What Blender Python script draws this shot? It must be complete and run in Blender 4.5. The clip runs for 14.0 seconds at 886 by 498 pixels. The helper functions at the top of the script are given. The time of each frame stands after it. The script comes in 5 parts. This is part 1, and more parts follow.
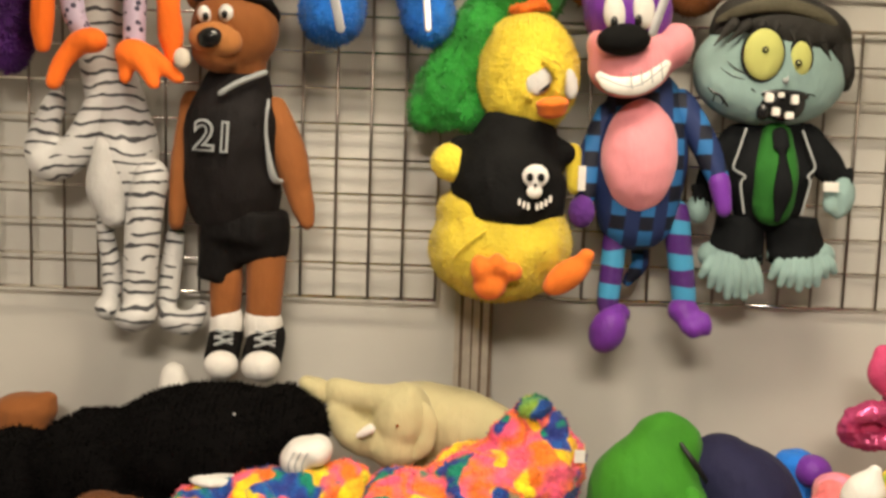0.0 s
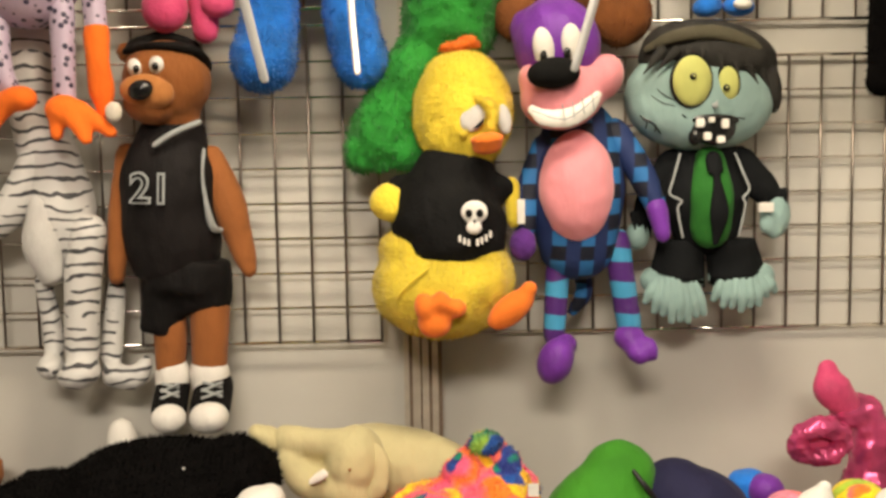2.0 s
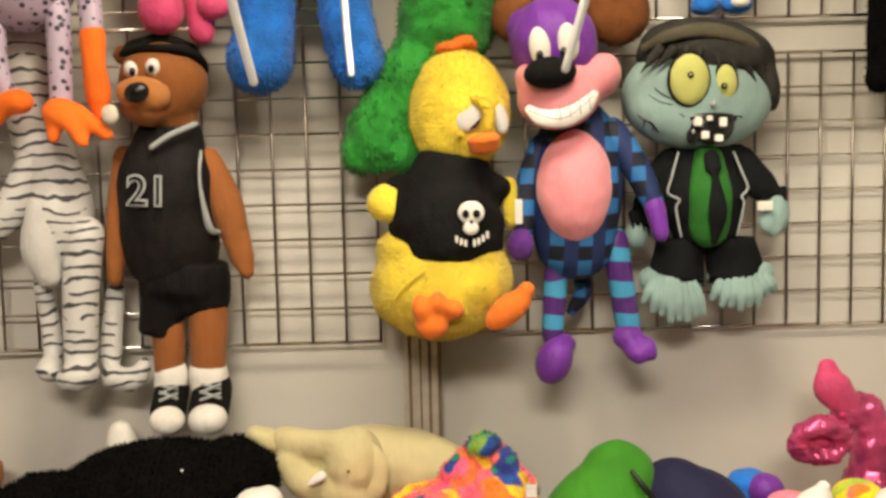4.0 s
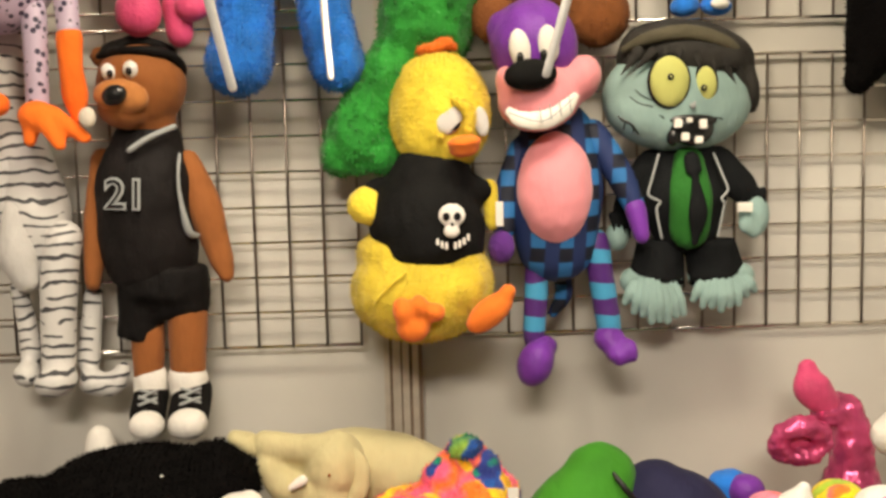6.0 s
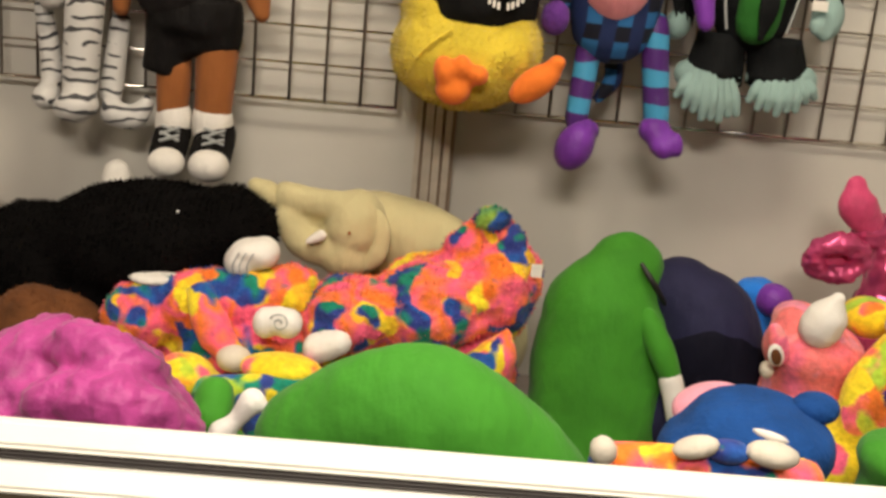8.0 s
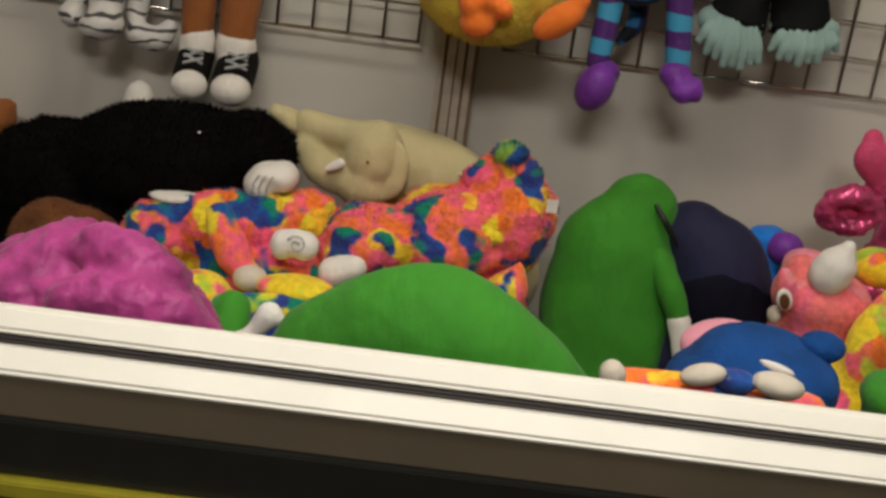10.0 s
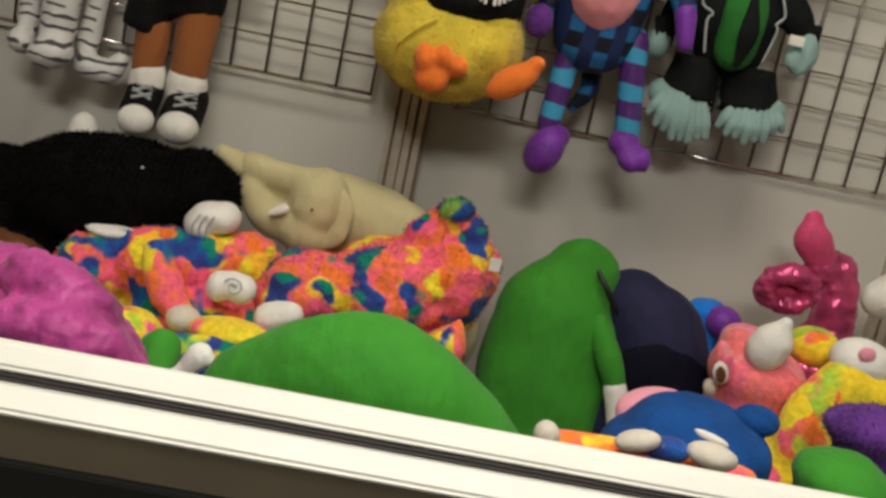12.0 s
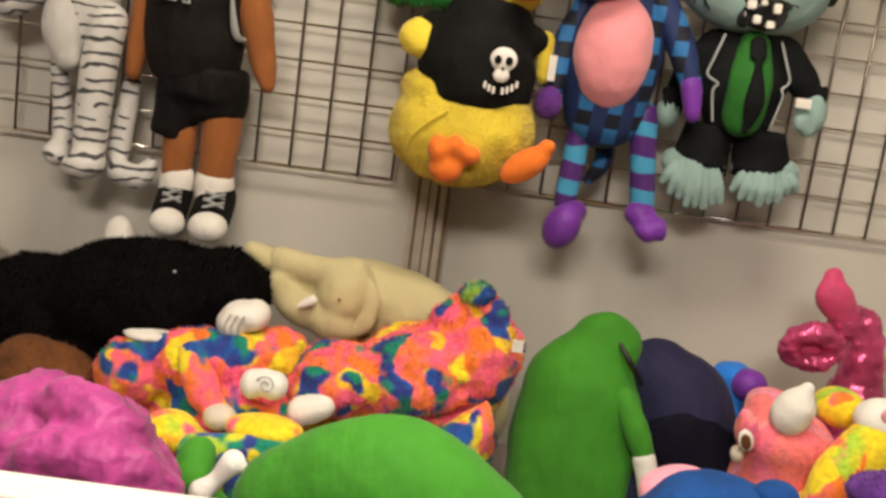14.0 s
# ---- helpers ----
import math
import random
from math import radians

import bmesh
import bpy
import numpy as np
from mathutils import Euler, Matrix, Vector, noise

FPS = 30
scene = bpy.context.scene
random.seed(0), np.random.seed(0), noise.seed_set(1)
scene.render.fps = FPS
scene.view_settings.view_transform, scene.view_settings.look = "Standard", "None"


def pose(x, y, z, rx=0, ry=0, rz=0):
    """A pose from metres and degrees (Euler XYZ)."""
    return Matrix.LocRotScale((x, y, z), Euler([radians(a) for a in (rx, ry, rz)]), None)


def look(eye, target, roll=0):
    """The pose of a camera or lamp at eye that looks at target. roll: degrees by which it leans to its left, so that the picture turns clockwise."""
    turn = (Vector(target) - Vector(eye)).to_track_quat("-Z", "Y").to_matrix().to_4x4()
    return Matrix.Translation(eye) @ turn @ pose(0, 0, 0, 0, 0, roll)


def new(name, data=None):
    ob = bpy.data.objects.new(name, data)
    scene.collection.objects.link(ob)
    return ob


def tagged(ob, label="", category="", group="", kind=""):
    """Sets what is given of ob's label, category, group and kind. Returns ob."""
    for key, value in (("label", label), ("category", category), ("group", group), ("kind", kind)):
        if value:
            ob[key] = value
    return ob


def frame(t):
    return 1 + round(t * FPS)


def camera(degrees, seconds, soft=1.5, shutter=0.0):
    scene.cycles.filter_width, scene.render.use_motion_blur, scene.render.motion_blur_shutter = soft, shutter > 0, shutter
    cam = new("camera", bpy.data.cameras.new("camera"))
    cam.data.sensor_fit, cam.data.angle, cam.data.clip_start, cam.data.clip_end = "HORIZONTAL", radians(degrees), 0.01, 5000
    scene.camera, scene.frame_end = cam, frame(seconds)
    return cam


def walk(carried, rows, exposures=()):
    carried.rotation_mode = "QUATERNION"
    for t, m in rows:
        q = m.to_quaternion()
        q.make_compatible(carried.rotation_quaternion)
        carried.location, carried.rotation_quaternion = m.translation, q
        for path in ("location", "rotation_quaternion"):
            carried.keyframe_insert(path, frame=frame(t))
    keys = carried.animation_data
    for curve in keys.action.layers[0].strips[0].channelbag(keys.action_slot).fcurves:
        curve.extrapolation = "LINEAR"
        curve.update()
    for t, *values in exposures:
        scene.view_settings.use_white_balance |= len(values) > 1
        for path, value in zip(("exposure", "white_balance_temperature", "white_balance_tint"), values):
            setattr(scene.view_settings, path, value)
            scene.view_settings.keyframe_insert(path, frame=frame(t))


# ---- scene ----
cam = camera(44.0, 14.0, soft=3.0)
PATH = [
    (0, (0.050, -2.386, 1.803), (0.0223, -0.4018, 1.5538), 1.90),
    (0.5, (0.052, -2.386, 1.795), (0.0287, -0.4031, 1.5350), 2.03),
    (1, (0.055, -2.390, 1.803), (0.0416, -0.4035, 1.5716), 0.60),
    (1.5, (0.066, -2.390, 1.807), (0.1117, -0.4012, 1.6006), 0.60),
    (2, (0.078, -2.386, 1.815), (0.1288, -0.3956, 1.6261), -0.93),
    (2.5, (0.085, -2.384, 1.820), (0.1316, -0.3937, 1.6290), -0.76),
    (5, (0.105, -2.382, 1.822), (0.1442, -0.3921, 1.6250), -1.89),
    (5.5, (0.105, -2.385, 1.828), (0.1673, -0.3964, 1.6244), -1.97),
    (6, (0.100, -2.375, 1.832), (0.1708, -0.3863, 1.6317), -1.40),
    (6.5, (0.080, -2.335, 1.810), (0.1606, -0.3480, 1.5968), -0.60),
    (7, (0.077, -2.308, 1.715), (0.1825, -0.3281, 1.4524), 2.52),
    (7.5, (0.078, -2.300, 1.690), (0.1776, -0.3392, 1.3085), 3.76),
    (8, (0.074, -2.295, 1.705), (0.1195, -0.3631, 1.1900), 5.17),
    (8.2, (0.074, -2.300, 1.685), (0.1105, -0.3721, 1.1540), 5.81),
    (10.5, (0.058, -2.331, 1.647), (0.1153, -0.4211, 1.0562), 8.23),
    (11, (0.056, -2.330, 1.618), (0.1541, -0.4040, 1.0877), 8.58),
    (11.5, (0.060, -2.325, 1.621), (0.1773, -0.3867, 1.1420), 10.29),
    (12, (0.065, -2.315, 1.642), (0.1936, -0.3734, 1.1796), 12.00),
    (12.5, (0.068, -2.315, 1.642), (0.2057, -0.3696, 1.1986), 13.75),
    (13, (0.080, -2.335, 1.741), (0.1978, -0.3940, 1.2730), 15.59),
    (13.5, (0.090, -2.345, 1.753), (0.1602, -0.3993, 1.2957), 14.32),
    (14, (0.100, -2.355, 1.755), (0.1274, -0.3993, 1.3372), 7.88),
]

walk(cam, [(t, look(eye, target, roll)) for t, eye, target, roll in PATH],
     exposures=((0, -0.18, 6650, 9), (5, -0.12, 6700, 9), (6.5, -0.1, 6700, 9), (7.5, -0.22, 6650, 10), (8.2, -0.6, 6500, 10), (10.5, -1.24, 6000, 8), (11, -1.24, 5950, 7), (12, -1.04, 5950, 6), (13, -0.68, 6350, 8), (14, -0.45, 6550, 11)))

# ---- light ----
world = bpy.data.worlds.new("world")
scene.world = world
world.use_nodes = True
world.node_tree.nodes["Background"].inputs[0].default_value = (0.9, 0.86, 0.8, 1)
world.node_tree.nodes["Background"].inputs[1].default_value = 0.06


def area(name, m, w, h, watts, colour):
    d = bpy.data.lights.new(name, "AREA")
    d.shape, d.size, d.size_y, d.energy, d.color = "RECTANGLE", w, h, watts, colour
    o = new(name, d)
    o.matrix_world = m
    return o


WARM = (1.0, 0.86, 0.67)
area("cabinet_light", look((0.03, -1.08, 2.86), (0.05, -0.10, 1.25)), 0.55, 0.26, 24, WARM)
area("cabinet_light", look((0.55, -1.08, 2.86), (0.48, -0.10, 1.25)), 0.36, 0.26, 13, WARM)
# Added front fill, no lamp seen there: lifts the lower wall and pile.
area("arcade_fill_light", look((-0.10, -4.2, 3.40), (0.1, 0.0, 1.2)), 1.3, 0.28, 135, (1.0, 0.88, 0.74))
# Unseen room light, placed to brighten the rail's outer faces.
area("arcade_fill_light", look((0.3, -1.9, 3.45), (0.3, -1.35, 1.2)), 2.6, 0.7, 92, (1.0, 0.93, 0.82))

# ---- materials ----


def nodes_of(name):
    m = bpy.data.materials.new(name)
    m.use_nodes = True
    return m, m.node_tree, m.node_tree.nodes["Principled BSDF"]


def coords(nt, scale=1.0, warp=0.0, wscale=8.0):
    """Object coordinates, pushed about by noise when warp is set."""
    tc = nt.nodes.new("ShaderNodeTexCoord")
    out = tc.outputs["Object"]
    if warp:
        n = nt.nodes.new("ShaderNodeTexNoise")
        n.inputs["Scale"].default_value = wscale
        nt.links.new(out, n.inputs["Vector"])
        ma = nt.nodes.new("ShaderNodeVectorMath")
        ma.operation = "MULTIPLY_ADD"
        ma.inputs[1].default_value = (warp, warp, warp)
        nt.links.new(n.outputs["Color"], ma.inputs[0])
        nt.links.new(out, ma.inputs[2])
        out = ma.outputs[0]
    mp = nt.nodes.new("ShaderNodeMapping")
    mp.inputs["Scale"].default_value = (scale,) * 3
    nt.links.new(out, mp.inputs["Vector"])
    return mp.outputs[0]


def noise_node(nt, vec, scale, detail=4):
    n = nt.nodes.new("ShaderNodeTexNoise")
    n.inputs["Scale"].default_value, n.inputs["Detail"].default_value = scale, detail
    nt.links.new(vec, n.inputs["Vector"])
    return n.outputs["Fac"]


def ramp(nt, fac, stops, mode="LINEAR"):
    r = nt.nodes.new("ShaderNodeValToRGB")
    r.color_ramp.interpolation = mode
    e = r.color_ramp.elements
    while len(e) < len(stops):
        e.new(0.5)
    for el, (p, c) in zip(e, stops):
        el.position, el.color = p, (*c, 1)
    nt.links.new(fac, r.inputs[0])
    return r.outputs[0]


def bump(nt, b, fac, strength, dist):
    n = nt.nodes.new("ShaderNodeBump")
    n.inputs["Strength"].default_value, n.inputs["Distance"].default_value = strength, dist
    nt.links.new(fac, n.inputs["Height"])
    nt.links.new(n.outputs[0], b.inputs["Normal"])


def mul(c, k):
    return tuple(min(1, v * k) for v in c)


def plush(name, c, fur=0.4, rough=0.9, sheen=0.25, vary=0.35, scale=160.0):
    """Pile fabric: patchy nap at hand scale, fine pile as relief."""
    m, nt, b = nodes_of(name)
    v = coords(nt)
    big = noise_node(nt, v, 14, 5)
    col = ramp(nt, big, [(0.3, mul(c, 1 - vary)), (0.55, c), (0.75, mul(c, 1 + vary * 0.6))])
    nt.links.new(col, b.inputs["Base Color"])
    b.inputs["Roughness"].default_value = rough
    b.inputs["Sheen Weight"].default_value = sheen * min(1.0, 2.0 * max(c))
    b.inputs["Sheen Roughness"].default_value = 0.5
    b.inputs["Specular IOR Level"].default_value = 0.2 if max(c) > 0.03 else 0.08
    bump(nt, b, noise_node(nt, v, scale, 3), fur, 0.006)
    crease = nt.nodes.new("ShaderNodeBump")
    crease.inputs["Strength"].default_value, crease.inputs["Distance"].default_value = 0.35, 0.02
    st = nt.nodes.new("ShaderNodeMapping")
    st.inputs["Scale"].default_value = (1.6, 1.0, 0.7)
    nt.links.new(v, st.inputs["Vector"])
    nt.links.new(noise_node(nt, st.outputs[0], 22, 2), crease.inputs["Height"])
    fine = next(n for n in nt.nodes if n.type == "BUMP" and n != crease)
    nt.links.new(crease.outputs[0], fine.inputs["Normal"])
    return m


def dyed(name, ground, blots, scale=11.0, seed=0.0):
    """Tie-dyed pile: ground dyes that run together, then soft-edged blots of further dyes over them."""
    m, nt, b = nodes_of(name)
    fuzzy = coords(nt, 1.0, 0.009, 85.0)

    def moved(k):
        sh = nt.nodes.new("ShaderNodeVectorMath")
        sh.inputs[1].default_value = (seed + k * 1.37, seed * 0.7 - k, k * 0.61 - seed)
        nt.links.new(fuzzy, sh.inputs[0])
        return sh.outputs[0]

    n = len(ground)
    col = ramp(nt, noise_node(nt, moved(0), scale * 0.9, 1), [(0.34 + 0.32 * i / (n - 1), c) for i, c in enumerate(ground)])
    for k, (cols, cut) in enumerate(blots):
        spot = moved(k + 1)
        f = noise_node(nt, spot, scale * 1.15, 1)
        inner = ramp(nt, noise_node(nt, moved(k + 5), scale * 1.6, 1), [(0.38 + 0.24 * i / max(1, len(cols) - 1), c) for i, c in enumerate(cols)])
        dye = nt.nodes.new("ShaderNodeMix")
        dye.data_type = "RGBA"
        nt.links.new(ramp(nt, f, [(cut - 0.02, (0, 0, 0)), (cut + 0.025, (1, 1, 1))]), dye.inputs["Factor"])
        nt.links.new(col, dye.inputs["A"])
        nt.links.new(inner, dye.inputs["B"])
        col = dye.outputs["Result"]
    fine = ramp(nt, noise_node(nt, coords(nt), 80, 4), [(0.3, (0.76,) * 3), (0.65, (1.06,) * 3)])
    mx = nt.nodes.new("ShaderNodeMix")
    mx.data_type, mx.blend_type = "RGBA", "MULTIPLY"
    mx.inputs["Factor"].default_value = 1.0
    nt.links.new(col, mx.inputs["A"])
    nt.links.new(fine, mx.inputs["B"])
    nt.links.new(mx.outputs["Result"], b.inputs["Base Color"])
    b.inputs["Roughness"].default_value = 0.85
    b.inputs["Sheen Weight"].default_value = 0.15
    b.inputs["Specular IOR Level"].default_value = 0.2
    bump(nt, b, noise_node(nt, coords(nt), 140, 3), 0.5, 0.006)
    return m


def banded(name, a, c, scale, warp, cut=0.5, axis="Z", rough=0.8, metal=0.0):
    """Cloth with printed bands of colour c on a."""
    m, nt, b = nodes_of(name)
    v = coords(nt, 1.0, warp, 9.0)
    w = nt.nodes.new("ShaderNodeTexWave")
    w.bands_direction = axis
    w.inputs["Scale"].default_value, w.inputs["Distortion"].default_value = scale, 2.2
    w.inputs["Detail"].default_value, w.inputs["Detail Scale"].default_value = 2.0, 1.5
    nt.links.new(v, w.inputs["Vector"])
    col = ramp(nt, w.outputs["Fac"], [(cut - 0.04, a), (cut + 0.04, c)])
    nt.links.new(col, b.inputs["Base Color"])
    b.inputs["Roughness"].default_value, b.inputs["Metallic"].default_value = rough, metal
    bump(nt, b, noise_node(nt, v, 120, 3), 0.3, 0.004)
    return m


def plaid(name, a, c, d, s=42.0):
    """Check cloth: two crossing sets of soft stripes."""
    m, nt, b = nodes_of(name)
    v = coords(nt, 1.0, 0.015, 9.0)
    facs = []
    for axis in ("X", "Z"):
        w = nt.nodes.new("ShaderNodeTexWave")
        w.bands_direction = axis
        w.inputs["Scale"].default_value = s / 9 if axis == "X" else s / 10
        nt.links.new(v, w.inputs["Vector"])
        facs.append(ramp(nt, w.outputs["Fac"], [(0.42, (0, 0, 0)), (0.58, (1, 1, 1))]))
    m1 = nt.nodes.new("ShaderNodeMix")
    m1.data_type = "RGBA"
    m1.inputs["A"].default_value, m1.inputs["B"].default_value = (*a, 1), (*c, 1)
    nt.links.new(facs[1], m1.inputs["Factor"])
    m2 = nt.nodes.new("ShaderNodeMix")
    m2.data_type = "RGBA"
    m2.inputs["B"].default_value = (*d, 1)
    nt.links.new(facs[0], m2.inputs["Factor"])
    nt.links.new(m1.outputs["Result"], m2.inputs["A"])
    nt.links.new(m2.outputs["Result"], b.inputs["Base Color"])
    b.inputs["Roughness"].default_value = 0.7
    bump(nt, b, noise_node(nt, v, 120, 3), 0.3, 0.004)
    return m


def spotted(name, a, c, scale=60.0):
    m, nt, b = nodes_of(name)
    v = coords(nt)
    vo = nt.nodes.new("ShaderNodeTexVoronoi")
    vo.inputs["Scale"].default_value = scale
    nt.links.new(v, vo.inputs["Vector"])
    col = ramp(nt, vo.outputs["Distance"], [(0.30, c), (0.38, a)])
    nt.links.new(col, b.inputs["Base Color"])
    b.inputs["Roughness"].default_value = 0.45
    b.inputs["Sheen Weight"].default_value = 0.2
    bump(nt, b, noise_node(nt, v, 90, 3), 0.3, 0.004)
    return m


def hard(name, c, rough=0.5, metal=0.0, vary=0.1, scale=30.0, grain=0.1):
    m, nt, b = nodes_of(name)
    v = coords(nt)
    n = noise_node(nt, v, scale, 6)
    nt.links.new(ramp(nt, n, [(0.3, mul(c, 1 - vary)), (0.7, mul(c, 1 + vary))]), b.inputs["Base Color"])
    b.inputs["Roughness"].default_value, b.inputs["Metallic"].default_value = rough, metal
    if grain:
        bump(nt, b, noise_node(nt, v, scale * 8, 3), grain, 0.002)
    return m


WALL = hard("painted_board", (0.58, 0.56, 0.51), 0.75, 0, 0.06, 3.0, 0.05)
WALL_TRIM = hard("white_trim", (0.75, 0.73, 0.68), 0.5, 0, 0.04)
# Same chrome: uprights darkened, cross wires brightened to help carry the lamp glint.
WIRE = hard("dim_chrome_wire", (0.26, 0.22, 0.19), 0.30, 1.0, 0.2, 20)
WIRE_BRIGHT = hard("glint_chrome_wire", (0.88, 0.84, 0.77), 0.16, 1.0, 0.1, 20, 0)
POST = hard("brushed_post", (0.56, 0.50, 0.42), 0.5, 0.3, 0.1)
# Groove colour is darkened for the shade inside the post's recesses.
POST_DARK = hard("post_groove_shade", (0.24, 0.17, 0.12), 0.7)
RAIL = hard("white_rail", (0.80, 0.77, 0.68), 0.35, 0.0, 0.05, 8)
GASKET = hard("black_gasket", (0.035, 0.028, 0.025), 0.6)
PANEL_BROWN = hard("brown_panel", (0.11, 0.088, 0.055), 0.55, 0, 0.2, 4)
PANEL_BLACK = hard("black_panel", (0.012, 0.012, 0.010), 0.4)
PANEL_YELLOW = hard("yellow_panel", (0.30, 0.26, 0.02), 0.4)
CARPET = plush("dark_carpet", (0.05, 0.045, 0.05), 0.5, 0.95)
ROOMWALL = hard("room_paint", (0.20, 0.17, 0.15), 0.8)
BED = hard("bed_board", (0.25, 0.22, 0.2), 0.8)
STEEL = hard("claw_steel", (0.72, 0.71, 0.69), 0.38, 1.0, 0.08, 40)
STEEL_DULL = hard("claw_casing", (0.50, 0.49, 0.47), 0.38, 0.9, 0.1, 20)
PRONG = hard("prong_metal", (0.80, 0.79, 0.76), 0.42, 0.5, 0.06, 40)
RUBBER = hard("black_rubber", (0.012, 0.012, 0.012), 0.5)
RED = hard("red_label", (0.55, 0.05, 0.03), 0.5)
WHITE_PLASTIC = hard("white_plastic", (0.8, 0.8, 0.78), 0.3)
BLACK_GLOSS = hard("black_gloss", (0.01, 0.01, 0.01), 0.2, 0, 0.1, 30, 0)
PAPER = hard("paper_tag", (0.75, 0.72, 0.66), 0.7)

BROWN = plush("brown_plush", (0.30, 0.105, 0.030), 0.12, 0.8, 0.15, 0.15)
TAN = plush("tan_muzzle", (0.50, 0.20, 0.06), 0.12, 0.8, 0.15, 0.1)
JERSEY = plush("black_jersey", (0.014, 0.012, 0.012), 0.25, 0.6, 0.1, 0.3)
SHORTS = plush("black_shorts", (0.010, 0.009, 0.009), 0.2, 0.6, 0.1, 0.3)
WHITE = plush("white_plush", (0.78, 0.75, 0.70), 0.2, 0.85, 0.1, 0.08)
CREAM = plush("cream_plush", (0.62, 0.56, 0.47), 0.2, 0.85, 0.1, 0.12)
BLACKFUR = plush("black_fur", (0.0035, 0.003, 0.003), 0.6, 0.95, 0.0, 0.4)
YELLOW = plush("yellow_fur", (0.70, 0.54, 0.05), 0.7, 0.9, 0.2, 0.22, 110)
# Same yellow fur, coloured brighter where the head and left wing catch light.
YELLOW_TOP = plush("lit_yellow_fur", (0.85, 0.66, 0.06), 0.7, 0.9, 0.2, 0.15, 110)
ORANGE = plush("orange_plush", (0.86, 0.20, 0.025), 0.15, 0.8, 0.15, 0.15)
NEON = plush("neon_orange_plush", (1.0, 0.19, 0.02), 0.15, 0.8, 0.1, 0.12)
SHIRT = plush("black_shirt", (0.010, 0.010, 0.010), 0.3, 0.85, 0.1, 0.3)
GREENFUR = plush("green_fur", (0.025, 0.28, 0.035), 0.7, 0.7, 0.3, 0.4, 75)
GREEN = plush("green_velour", (0.048, 0.245, 0.018), 0.12, 0.75, 0.18, 0.16)
BLUEFUR = plush("blue_fur", (0.02, 0.19, 0.70), 0.8, 0.9, 0.2, 0.45, 80)
BLUE = plush("blue_velour", (0.008, 0.062, 0.25), 0.5, 0.85, 0.05, 0.3)
INK = plush("ink_velour", (0.006, 0.006, 0.014), 0.15, 0.75, 0.2, 0.2)
BAND = plush("olive_hair_band", (0.10, 0.09, 0.06), 0.3, 0.7, 0.1, 0.3)
NAVY = plush("navy_velour", (0.018, 0.018, 0.055), 0.15, 0.75, 0.35, 0.2)
PURPLE = plush("purple_plush", (0.17, 0.036, 0.34), 0.3, 0.42, 0.12, 0.35)
PURPLE_DARK = plush("dark_purple_fur", (0.11, 0.03, 0.22), 0.8, 0.9, 0.2, 0.5, 80)
PINK = plush("pink_velour", (0.84, 0.31, 0.35), 0.12, 0.75, 0.3, 0.08)
PINK_SOFT = plush("soft_pink_plush", (0.80, 0.32, 0.42), 0.4, 0.85, 0.2, 0.15)
CORAL = dyed("coral_pink_dye", [(0.88, 0.17, 0.30), (0.92, 0.20, 0.20), (0.93, 0.25, 0.24)], [([(0.85, 0.28, 0.40), (0.93, 0.32, 0.28)], 0.58)], 14)
MAGENTA = plush("magenta_satin", (0.42, 0.055, 0.24), 0.9, 0.40, 0.15, 0.5, 36)
SHINYPINK = plush("metallic_pink", (0.72, 0.10, 0.27), 0.9, 0.25, 0.0, 0.5, 28)
SHINYPINK.node_tree.nodes["Principled BSDF"].inputs["Metallic"].default_value = 0.55
SHINYPINK.node_tree.nodes["Principled BSDF"].inputs["Specular IOR Level"].default_value = 0.6
HOTPINK = plush("hot_pink_plush", (0.64, 0.07, 0.19), 0.4, 0.5, 0.15, 0.3)
BEIGE = plush("beige_plush", (0.56, 0.50, 0.28), 0.12, 0.85, 0.15, 0.08)
BROWNFUR = plush("shaggy_brown_fur", (0.15, 0.055, 0.018), 0.9, 0.9, 0.1, 0.5, 70)
BROWN_DEEP = plush("deep_brown_plush", (0.20, 0.070, 0.020), 0.4, 0.85, 0.15, 0.3)
SKIN = plush("pale_teal_plush", (0.27, 0.40, 0.38), 0.15, 0.8, 0.15, 0.14)
HAIR = plush("striped_dark_hair", (0.035, 0.033, 0.03), 0.4, 0.7, 0.1, 0.5)
SUIT = plush("black_suit", (0.010, 0.011, 0.012), 0.2, 0.8, 0.1, 0.3)
TIE = plush("green_shirt", (0.025, 0.15, 0.022), 0.2, 0.8, 0.1, 0.2)
LIME = plush("lime_eye", (0.56, 0.58, 0.18), 0.1, 0.7, 0.1, 0.08)
GREY_LINE = plush("grey_piping", (0.35, 0.37, 0.37), 0.1, 0.7, 0.0, 0.1)


